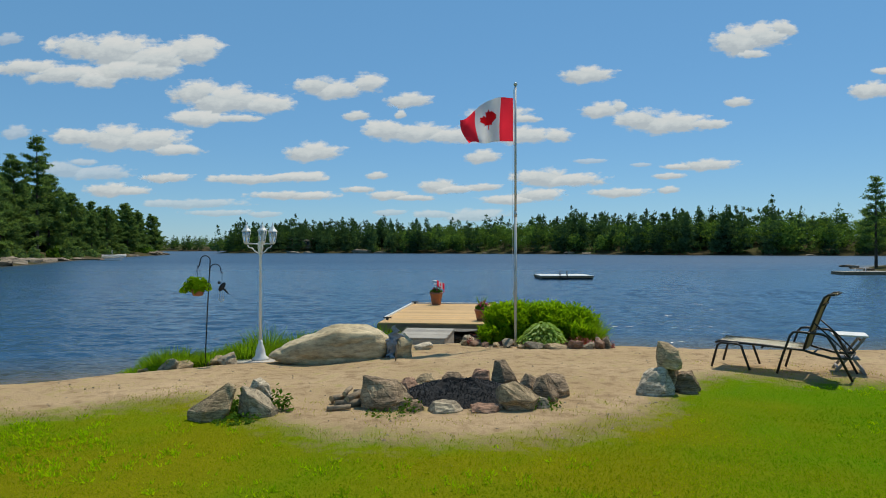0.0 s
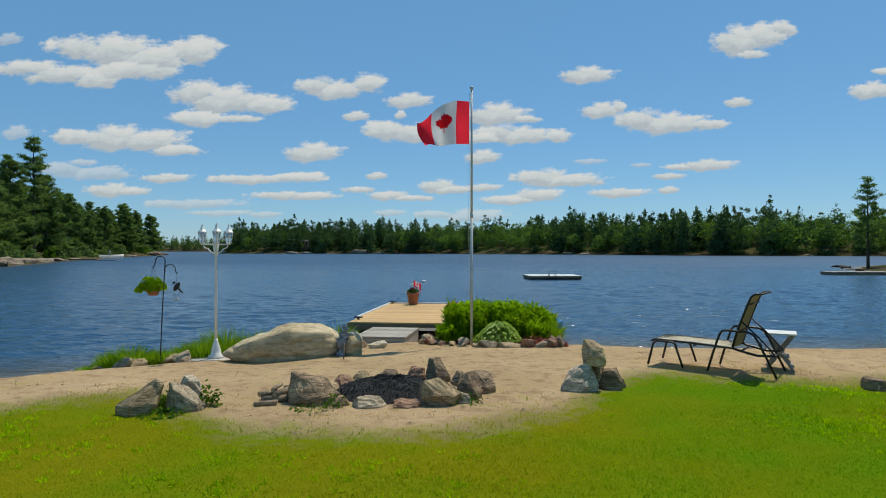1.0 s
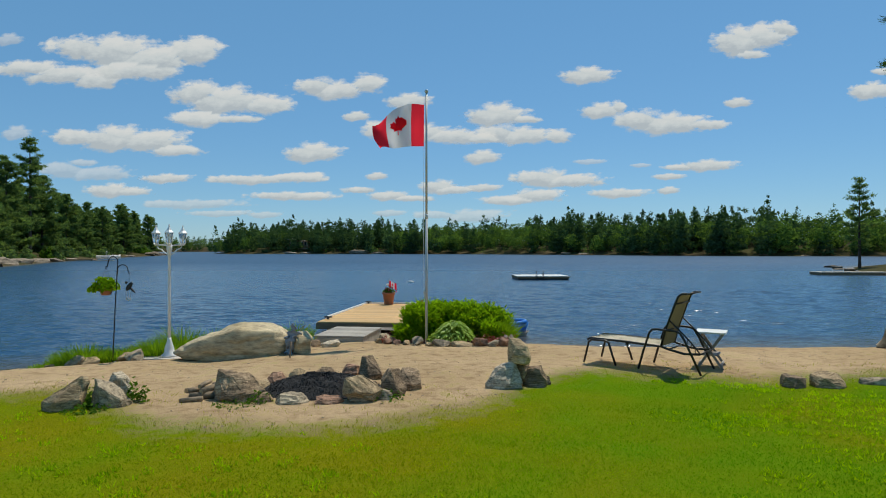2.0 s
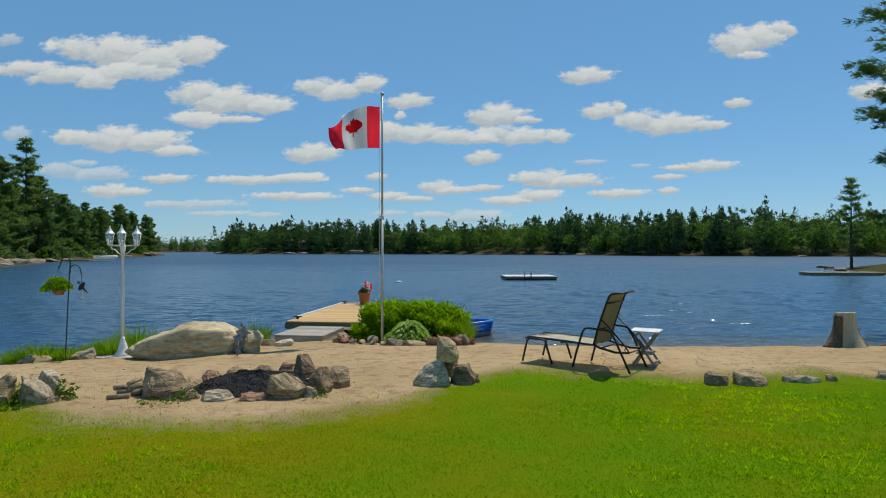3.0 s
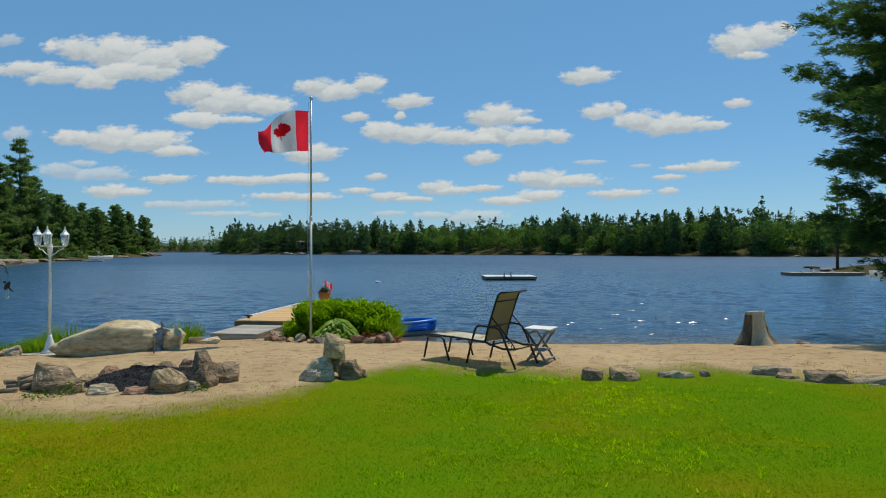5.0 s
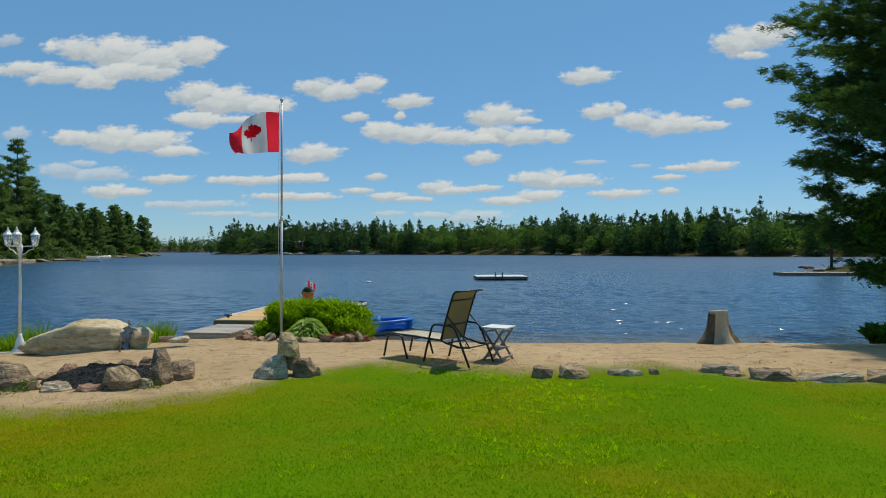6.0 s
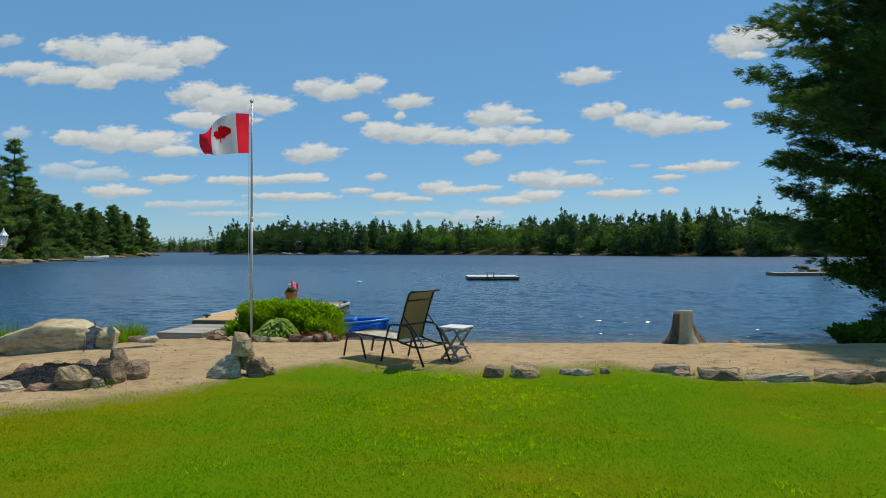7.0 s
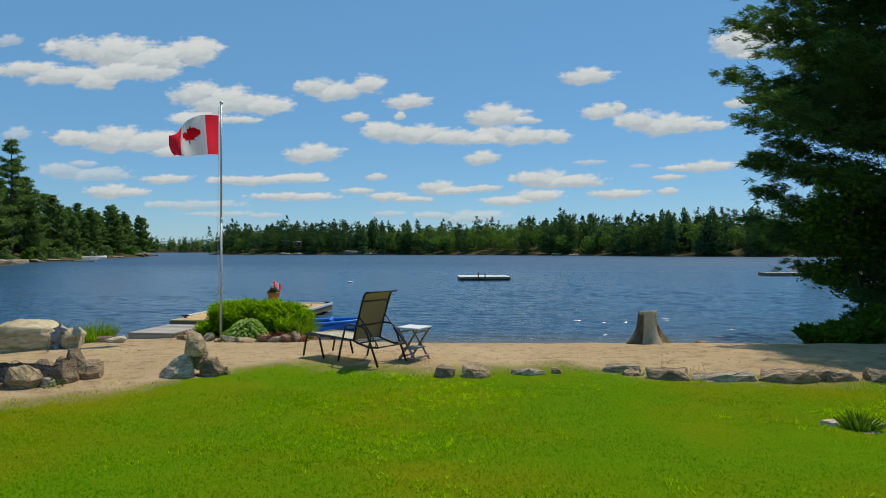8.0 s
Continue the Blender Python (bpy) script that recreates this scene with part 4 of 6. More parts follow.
BX, BZ = HX - 0.10, 1.60 - 0.46
t = thing("hanging_basket", (BX, HY, BZ - 0.16), "orange-brown hanging basket of trailing green leaves on an iron hook", "hanging plant")
bm = bmesh.new()
turned(bm, [(0.06, 0), (0.075, 0.01), (0.10, 0.10), (0.105, 0.12), (0.09, 0.12)], 14)
part("pot", bm, M["terracotta"], t)
bm = bmesh.new()
for k in range(3):
    a = k * 2.094
    tube(bm, (0.11 * math.cos(a), 0.11 * math.sin(a), 0.12), (0.0, 0, 0.47), 0.003, 0.003, 5)
part("hanger", bm, M["black_iron"], t)
rng = np.random.RandomState(31)
d = unit(rng.normal(0, 1, (420, 3)))
c = d * (0.24, 0.19, 0.12) * rng.uniform(0.55, 1.05, (420, 1)) + (-0.03, 0, 0.17)
c[:, 2] -= np.maximum(0, np.hypot(c[:, 0], c[:, 1]) - 0.12) * 0.5
quads("foliage", flakes(c, unit(d + rng.normal(0, 0.5, d.shape) + (0, -0.2, 0.5)), rng.uniform(0.024, 0.046, 420), rng, 0.75), M["shrub"], t)

t = thing("wind_chime", (HX + 0.275, HY, 1.60 - 0.58), "small dark bird-shaped wind chime hanging from an iron hook", "ornament")
bm = bmesh.new()
tube(bm, (0, 0, 0.16), (0.0, 0, 0.32), 0.003, 0.003, 5)
part("cord", bm, M["black_iron"], t)
bm = bmesh.new()
bmesh.ops.create_icosphere(bm, subdivisions=2, radius=1, matrix=Matrix.LocRotScale((0, 0, 0.10), Euler((0, radians(35), 0)), (0.04, 0.02, 0.085)))
bmesh.ops.create_icosphere(bm, subdivisions=2, radius=0.024, matrix=Matrix.Translation((-0.045, 0, 0.165)))
sweep(bm, [(0.03, 0, 0.07), (0.07, 0.01, 0.02), (0.10, 0.01, -0.01)], 0.022, 6, 0.006)
part("body", bm, M["black_iron"], t)
for k in range(3):
    bm = bmesh.new()
    tube(bm, (-0.04 + 0.03 * k, 0, 0.06), (-0.04 + 0.03 * k, 0, -0.09 - 0.02 * (k % 2)), 0.0025, 0.0025, 4)
    bmesh.ops.create_icosphere(bm, subdivisions=2, radius=0.014, matrix=Matrix.Translation((-0.04 + 0.03 * k, 0, -0.1 - 0.02 * (k % 2))))
    part("bell", bm, M["pole"], t)


# ---------- shore grass, left rocks and weeds ----------
def grass_clump(name, x, y, r, h, n, seed, label, material="reed", lean=0.35, width=0.014):
    rng = np.random.RandomState(seed)
    a, q = rng.uniform(0, 6.283, n), np.sqrt(rng.uniform(0, 1, n)) * r
    bx, by = q * np.cos(a), q * np.sin(a)
    gz = ground_z(x, y)
    root = np.c_[bx, by, land(x + bx, y + by) - gz - 0.02]
    way = unit(np.c_[bx / r * lean, by / r * lean, np.ones(n)] + rng.normal(0, 0.22, (n, 3)) * (1, 1, 0))
    length = h * rng.uniform(0.45, 1.05, n) * (1 - 0.35 * (q / r) ** 2)
    low = blades(root, way, length * 0.6, width * rng.uniform(0.6, 1.2, n), rng, 0.9)
    mid = (low[:, 2] + low[:, 3]) / 2
    bent = unit(way + np.c_[np.cos(a), np.sin(a), np.full(n, -0.25)] * rng.uniform(0.1, 0.6, (n, 1)))
    side = (low[:, 2] - low[:, 3]) / 2
    tip = mid + bent * (length * 0.5)[:, None]
    high = np.stack([mid - side, mid + side, tip + side * 0.15, tip - side * 0.15], 1)
    ob = quads(name, np.concatenate([low, high]), M[material])
    ob.matrix_basis = pose(x, y, gz)
    return tagged(ob, label, "grass")


for i, (x, y, r, h, n) in enumerate([(-4.25, 9.75, 0.40, 0.44, 2400), (-3.75, 10.0, 0.36, 0.36, 2000), (-3.30, 10.45, 0.42, 0.50, 2600), (-3.05, 10.7, 0.25, 0.74, 700),
                                     (-2.45, 10.8, 0.42, 0.54, 2600), (-1.95, 11.0, 0.36, 0.50, 1600), (-4.6, 9.45, 0.34, 0.20, 1400), (-1.2, 11.4, 0.35, 0.5, 600)]):
    grass_clump("shore_grass", x, y, r, h, n, 50 + i, "tall bright green grass clump at the water's edge")
SHORE = "small stones along the planted shore"
for i, (x, y, s, m) in enumerate([(-4.15, 9.35, 0.26, "granite"), (-3.93, 9.38, 0.20, "tan_rock"), (-3.55, 9.72, 0.24, "tan_rock"), (-3.38, 9.85, 0.20, "rust_rock"), (-3.30, 9.62, 0.28, "granite"),
                                  (-2.62, 10.25, 0.34, "granite"), (-2.72, 10.55, 0.28, "tan_rock"), (-3.15, 10.25, 0.24, "rust_rock"), (-4.45, 9.2, 0.16, "gneiss")]):
    stone("stone", (x, y, ground_z(x, y) - 0.03), (s * 1.5, s * 1.25, s * 1.0), 60 + i, M[m], "weathered stone at the grassy edge of the shore", group=SHORE, turn=40 * i)

crag("rock", (-2.24, 5.90, ground_z(-2.24, 5.9) - 0.03), (0.50, 0.36, 0.42), 76, M["tan_rock"], "leaning wedge of tan rock in the lawn's edge", turn=8, top=0.22, peak=(0.95, 0.4), rough=0.03)
crag("rock", (-1.83, 6.06, ground_z(-1.83, 6.06) - 0.03), (0.46, 0.30, 0.27), 72, M["granite"], "layered grey-tan rock among weeds in the sand", turn=-14, tip=(12, 13), top=0.8, lean=-0.2, rough=0.035)
crag("rock", (-1.88, 6.34, ground_z(-1.88, 6.34) - 0.02), (0.34, 0.26, 0.33), 73, M["pale_rock"], "pale rock behind others among weeds", turn=20, top=0.6, peak=(0.2, 0))


def weeds(name, x, y, r, h, n, seed, label, size=0.022, material="leaf", category="plant"):
    """Low leafy plant: leaves over short stems in an uneven mound."""
    rng = np.random.RandomState(seed)
    a, q = rng.uniform(0, 6.283, n), np.sqrt(rng.uniform(0, 1, n)) * r
    z = rng.uniform(0.1, 1, n) * h * (1 - 0.6 * (q / r) ** 2) * (0.7 + 0.3 * np.sin(3 * a + seed))
    gz = ground_z(x, y)
    c = np.c_[q * np.cos(a), q * np.sin(a), z + land(x + q * np.cos(a), y + q * np.sin(a)) - gz]
    nr = unit(np.c_[np.cos(a) * 0.4, np.sin(a) * 0.4, np.ones(n)] + rng.normal(0, 0.5, (n, 3)))
    leaves = flakes(c, nr, size * rng.uniform(0.6, 1.3, n), rng, 0.55)
    st = blades(np.c_[c[::6, :2] * 0.8, np.full(len(c[::6]), -0.02)], unit(np.c_[c[::6, :2] * 0.3, np.ones(len(c[::6]))]), np.maximum(c[::6, 2], 0.02), np.full(len(c[::6]), 0.004), rng)
    ob = quads(name, np.concatenate([leaves, st]), M[material])
    ob.matrix_basis = pose(x, y, gz)
    return tagged(ob, label, category, kind="stuff")


weeds("weeds", -2.03, 6.18, 0.20, 0.30, 260, 80, "leafy green weeds growing between two rocks", 0.03)
weeds("weeds", -1.63, 6.22, 0.13, 0.30, 120, 81, "leafy green weeds growing beside a rock", 0.03)
weeds("weeds", -1.95, 5.82, 0.22, 0.10, 160, 82, "low green weeds at the foot of rocks", 0.025)

# ---------- fire pit ----------
PIT = "stones round the fire pit"
pit = [(-0.56, 6.40, 0.66, 0.46, 0.36, "gneiss", 8, 0.55, -0.35), (0.02, 6.26, 0.46, 0.24, 0.13, "granite", 4, 0.75, 0.0), (0.42, 6.26, 0.36, 0.24, 0.09, "rust_rock", -4, 0.85, 0.0),
       (0.78, 6.36, 0.40, 0.26, 0.12, "gneiss", 6, 0.8, 0.0), (1.10, 6.64, 0.30, 0.40, 0.31, "gneiss", -24, 0.45, -0.5), (1.24, 6.92, 0.40, 0.34, 0.30, "gneiss", 30, 0.6, 0.4),
       (0.74, 7.45, 0.36, 0.30, 0.32, "gneiss", 12, 0.45, -0.2), (0.46, 7.60, 0.28, 0.22, 0.20, "rust_rock", 0, 0.7, 0.2), (0.12, 7.72, 0.34, 0.22, 0.13, "gneiss", -8, 0.6, 0.0),
       (-0.20, 7.62, 0.30, 0.22, 0.14, "tan_rock", 22, 0.5, 0.0), (-0.40, 7.22, 0.30, 0.20, 0.16, "rust_rock", 20, 0.5, 0.3), (-0.50, 6.92, 0.32, 0.22, 0.14, "tan_rock", 35, 0.5, 0.3),
       (1.02, 7.24, 0.34, 0.26, 0.20, "gneiss", -25, 0.5, 0.0), (1.02, 6.40, 0.22, 0.2, 0.13, "granite", 15, 0.7, 0.0), (-0.28, 6.30, 0.20, 0.16, 0.12, "gneiss", 15, 0.6, 0.0)]
for i, (x, y, a, b, c, m, turn, top, peak) in enumerate(pit):
    crag("fire_pit_stone", (x, y, ground_z(x, y) - 0.02), (a, b, c), 100 + i, M[m], {"gneiss": "dark banded rock in the fire pit ring", "rust_rock": "rust-brown rock in the fire pit ring", "granite": "grey rock in the fire pit ring", "tan_rock": "tan rock in the fire pit ring"}[m], group=PIT, turn=turn, top=top, peak=(peak, 0.45), rough=0.035)
crag("fire_pit_stone", (0.76, 6.40, ground_z(0.76, 6.40) + 0.09), (0.50, 0.34, 0.15), 130, M["tan_rock"], "tan slab leaning inwards on the fire pit ring", group=PIT, turn=-10, tip=(34, 8), top=0.8, lean=-0.2, rough=0.03)

rng = np.random.RandomState(4)
bm = bmesh.new()
ring = []
for k in range(9):
    f = k / 8
    ring.append([bm.verts.new((0.72 * f * math.cos(a), 0.62 * f * math.sin(a), 0.15 * (1 - f * f) + 0.03 * rng.normal() * (1 - f))) for a in np.linspace(0, 6.283, 25)[:-1]])
for a, b in zip(ring, ring[1:]):
    for k in range(24):
        bm.faces.new((a[k], b[k], b[(k + 1) % 24], a[(k + 1) % 24]))
bmesh.ops.remove_doubles(bm, verts=bm.verts, dist=0.001)
ash = part("ash_mound", bm, M["char"])
ash.matrix_basis = pose(0.22, 6.95, ground_z(0.22, 6.95))
tagged(ash, "heap of black charcoal and ash inside the stone ring", "ash")
bm = bmesh.new()
for k in range(2400):
    f, a = math.sqrt(rng.uniform()), rng.uniform(0, 6.283)
    s = rng.uniform(0.004, 0.011)
    bmesh.ops.create_cube(bm, size=1, matrix=Matrix.LocRotScale((0.7 * f * math.cos(a), 0.6 * f * math.sin(a), 0.155 * (1 - f * f) + 0.008), Euler(rng.uniform(0, 3, 3)), (s * rng.uniform(1, 3.2), s, s * 0.7)))
lumps = part("charcoal", bm, M["coal"])
lumps.matrix_basis = ash.matrix_basis.copy()
tagged(lumps, "loose lumps of charcoal on the ash", "charcoal", kind="stuff")

LOGS = "short logs stacked beside the fire pit"
for i, (x, y, z, l, r, turn, tilt) in enumerate([(-0.98, 6.36, 0.05, 0.34, 0.050, 20, 0), (-0.90, 6.50, 0.05, 0.34, 0.045, 35, 0), (-1.04, 6.56, 0.04, 0.36, 0.040, 10, 0), (-0.92, 6.44, 0.125, 0.30, 0.045, 55, 8),
                                                 (-1.08, 6.44, 0.115, 0.32, 0.036, 60, -6), (-1.05, 6.24, 0.035, 0.30, 0.030, 8, 4), (-0.84, 6.60, 0.14, 0.28, 0.035, 15, 0), (-1.0, 6.5, 0.18, 0.28, 0.03, 80, 5)]):
    l, r, z = l * 0.78, r * 0.82, z * 0.80
    t = thing("log", (x, y, ground_z(x, y) + z), "short barked log stacked beside the fire pit", "log", LOGS, turn=turn)
    bm = bmesh.new()
    dz = math.tan(radians(tilt)) * l / 2
    sweep(bm, [(-l / 2, 0, -dz), (0, 0.008, 0), (l / 2, 0, dz)], r, 9)
    part("bark", bm, M["log"], t)
    for s in (-1, 1):
        bm = bmesh.new()
        tube(bm, (s * (l / 2 - 0.002), 0, s * dz), (s * (l / 2 + 0.004), 0, s * dz), r * 0.9, r * 0.88, 9)
        part("cut_end", bm, M["cut_end"], t, "pale sawn end")
weeds("weeds", -0.33, 6.28, 0.14, 0.16, 120, 83, "green weeds growing between fire pit stones", 0.022)
weeds("weeds", 1.05, 6.40, 0.20, 0.12, 120, 84, "green weeds growing at the foot of fire pit stones", 0.02)
weeds("weeds", -0.55, 6.12, 0.25, 0.07, 120, 85, "low green weeds at the foot of a fire pit stone", 0.02)

# ---------- cairn ----------
CAIRN = "stones of the small cairn"
g = ground_z(2.4, 7.0)
crag("cairn_stone", (2.36, 6.95, g - 0.03), (0.52, 0.40, 0.31), 141, M["pale_rock"], "whitish granite stone at the foot of the cairn", group=CAIRN, turn=14, top=0.6, peak=(0.4, 0.6), lean=0.3, rough=0.04)
crag("cairn_stone", (2.76, 7.10, g - 0.02), (0.40, 0.32, 0.26), 142, M["gneiss"], "dark grey stone at the foot of the cairn", group=CAIRN, turn=-10, top=0.6)
crag("cairn_stone", (2.60, 7.14, g + 0.10), (0.30, 0.30, 0.24), 143, M["gneiss"], "dark stone wedged in the middle of the cairn", group=CAIRN, top=0.8)
crag("cairn_stone", (2.58, 7.04, g + 0.30), (0.36, 0.28, 0.27), 149, M["tan_rock"], "tan wedge of rock balanced on top of the cairn", group=CAIRN, turn=-8, tip=(0, 6), top=0.72, peak=(-0.3, 0.35), rough=0.03)
crag("cairn_stone", (2.93, 7.18, g - 0.02), (0.14, 0.13, 0.12), 145, M["gneiss"], "small dark stone beside the cairn", group=CAIRN, top=0.4)

# ---------- chaise longue: u along it towards the head, v across ----------
CH = thing("chaise_lounge", (3.69, 8.50, 0.10), "dark bronze metal sun lounger with a cream sling, back raised", "sun lounger", turn=math.degrees(math.atan2(-1.0, 1.26)))
W = 0.60
r = 0.016
for v in (0.0, W):
    bm = bmesh.new()
    sweep(bm, [(0.0, v, 0), (0.05, v, 0.20), (0.075, v, 0.30), (0.12, v, 0.335), (0.33, v, 0.335), (0.375, v, 0.31), (0.41, v, 0.20), (0.48, v, 0)], r, 8)
    part("front_leg", bm, M["bronze"], CH)
    bm = bmesh.new()
    sweep(bm, [(0.80, v, 0), (0.87, v, 0.25), (0.95, v, 0.50), (0.985, v, 0.545), (1.05, v, 0.555), (1.30, v, 0.545), (1.36, v, 0.52), (1.42, v, 0.42), (1.62, v, 0)], r, 8)
    part("arm_frame", bm, M["bronze"], CH)
    bm = bmesh.new()
    vv = 0.03 if v == 0 else W - 0.03
    sweep(bm, [(0.04, vv, 0.33), (0.10, vv, 0.352), (0.60, vv, 0.345), (1.10, vv, 0.325), (1.18, vv, 0.30), (1.40, vv, 0.255), (1.60, vv, 0.27)], r, 8)
    part("side_rail", bm, M["bronze"], CH)
    bm = bmesh.new()
    sweep(bm, [(1.10, vv, 0.33), (1.16, vv, 0.55), (1.275, vv, 0.88), (1.325, vv, 1.0), (1.37, vv, 1.035), (1.44, vv, 1.04)], r, 8)
    part("back_rail", bm, M["bronze"], CH)
    bm = bmesh.new()
    sweep(bm, [(1.21, vv, 0.68), (1.40, vv, 0.50), (1.55, vv, 0.34), (1.60, vv, 0.27)], 0.010, 7)
    part("strut", bm, M["bronze"], CH)
    bm = bmesh.new()
    for k in range(4):
        sweep(bm, [(1.40 + 0.05 * k, vv, 0.50 - 0.055 * k), (1.385 + 0.05 * k, vv, 0.47 - 0.055 * k), (1.40 + 0.05 * k, vv, 0.445 - 0.055 * k)], 0.006, 5)
    part("ratchet", bm, M["bronze"], CH)
for u, z in ((0.05, 0.335), (0.62, 0.315), (1.20, 0.295), (1.60, 0.27)):
    bm = bmesh.new()
    tube(bm, (u, 0.0, z), (u, W, z), 0.011, 0.011, 8)
    part("cross_bar", bm, M["bronze"], CH)
for u, z in ((1.165, 0.545), (1.295, 0.905), (1.44, 1.04)):
    bm = bmesh.new()
    tube(bm, (u + 0.012, 0.03, z), (u + 0.012, W - 0.03, z), 0.011, 0.011, 8)
    part("back_bar", bm, M["bronze"], CH)
bm = bmesh.new()
seat = [(0.05, 0.362), (0.30, 0.356), (0.60, 0.350), (0.90, 0.342), (1.11, 0.335)]
g = [[bm.verts.new((u, 0.035 + (W - 0.07) * j / 6, z + 0.004 - 0.018 * math.sin(math.pi * j / 6))) for j in range(7)] for u, z in seat]
for a, b in zip(g, g[1:]):
    for j in range(6):
        bm.faces.new((a[j], b[j], b[j + 1], a[j + 1])).smooth = True
bmesh.ops.solidify(bm, geom=bm.faces[:], thickness=0.004)
part("seat_sling", bm, M["sling"], CH, "cream woven sling")
bm = bmesh.new()
back = [(1.11, 0.335), (1.16, 0.55), (1.218, 0.71), (1.275, 0.88), (1.325, 1.0), (1.37, 1.035), (1.44, 1.043)]
g = [[bm.verts.new((u + 0.012 * math.sin(math.pi * j / 6), 0.04 + (W - 0.08) * j / 6, z)) for j in range(7)] for u, z in back]
for a, b in zip(g, g[1:]):
    for j in range(6):
        bm.faces.new((a[j], b[j], b[j + 1], a[j + 1])).smooth = True
part("back_sling", bm, M["sling_back"], CH, "tan woven back sling")

# ---------- folding side table ----------
tz = ground_z(5.45, 8.30)
T = thing("side_table", (5.43, 8.28, tz - 0.005), "small pale folding side table with crossed legs on the sand", "side table", turn=-28)
bm = bmesh.new()
box(bm, (-0.20, -0.20, 0.49), (0.20, 0.20, 0.512), 0.008)
part("tabletop", bm, M["table_top"], T)
for s in (-0.19, 0.19):
    for d in (-1, 1):
        bm = bmesh.new()
        q = Matrix.Rotation(d * math.atan2(0.34, 0.50), 4, "Y")
        bmesh.ops.create_cube(bm, size=1, matrix=Matrix.Translation((0, s + 0.014 * d, 0.25)) @ q @ Matrix.Diagonal((0.032, 0.018, 0.60, 1)))
        part("leg", bm, M["table_leg"], T)
for u, z in ((-0.14, 0.06), (0.14, 0.06), (-0.12, 0.44), (0.12, 0.44)):
    bm = bmesh.new()
    box(bm, (u - 0.015, -0.20, z - 0.012), (u + 0.015, 0.20, z + 0.012), 0.003)
    part("rail", bm, M["table_leg"], T)
bm = bmesh.new()
box(bm, (-0.11, -0.18, 0.185), (0.11, 0.18, 0.20), 0.003)
part("shelf", bm, M["table_leg"], T)

# ---------- dock ----------
DOCK = thing("dock", (-1.70, 15.92, -0.175), "new yellow pine dock with white edges reaching into the lake", "dock", turn=-6.6)
DW, DL = 2.92, 5.65
bm = bmesh.new()
for x0, y0, x1, y1 in ((0, 0, DW, 0.06), (0, DL - 0.06, DW, DL), (0, 0.06, 0.06, DL - 0.06), (DW - 0.06, 0.06, DW, DL - 0.06)):
    box(bm, (x0, y0, -0.20), (x1, y1, -0.034), 0.004)
part("fascia", bm, M["brown_wood"], DOCK, "brown stained fascia boards")
for x in (0.25, DW - 0.25):
    for y in (0.4, DL / 2, DL - 0.4):
        bm = bmesh.new()
        tube(bm, (x, y, -1.6), (x, y, -0.04), 0.07, 0.07, 10)
        part("post", bm, M["brown_wood"], DOCK)
for name, lo, hi in (("edge_strip", (-0.02, 0.9, -0.10), (0.036, DL, 0.045)), ("edge_strip", (0.036, DL - 0.035, -0.10), (DW, DL + 0.02, 0.045)), ("edge_strip", (DW - 0.035, 3.2, -0.03), (DW + 0.02, DL - 0.036, 0.045))):
    bm = bmesh.new()
    box(bm, lo, hi, 0.004)
    part(name, bm, M["white_paint"], DOCK, "white edge strip")
for x, y in ((0.16, 0.55), (0.10, DL - 0.15), (DW - 0.14, DL - 0.15)):
    bm = bmesh.new()
    box(bm, (x - 0.03, y - 0.03, 0.0), (x + 0.03, y + 0.03, 0.05), 0.005)
    tube(bm, (x - 0.11, y, 0.07), (x + 0.11, y, 0.07), 0.022, 0.022, 8)
    part("cleat", bm, M["black_iron"], DOCK, "dark mooring cleat")

STEP = thing("wooden_step", (-0.98, 12.28, -0.19), "low weathered grey wooden step leading to the dock", "step", turn=-8)
bm = bmesh.new()
SW, SL = 1.02, 1.55
for x0, y0, x1, y1 in ((0, 0, SW, 0.04), (0, SL - 0.04, SW, SL), (0, 0.04, 0.04, SL - 0.04), (SW - 0.04, 0.04, SW, SL - 0.04)):
    box(bm, (x0, y0, -0.45), (x1, y1, 0.112), 0.004)
part("side_board", bm, M["grey_wood"], STEP)
bm = bmesh.new()
vs = [bm.verts.new(p) for p in ((0.0, SL + 0.01, 0.08), (SW + 0.3, SL + 0.01, 0.08), (SW + 0.55, 3.45, -0.10), (-0.1, 3.45, -0.10))]
f = bm.faces.new(vs)
bmesh.ops.solidify(bm, geom=[f], thickness=0.04)
part("ramp", bm, M["grey_wood"], STEP)


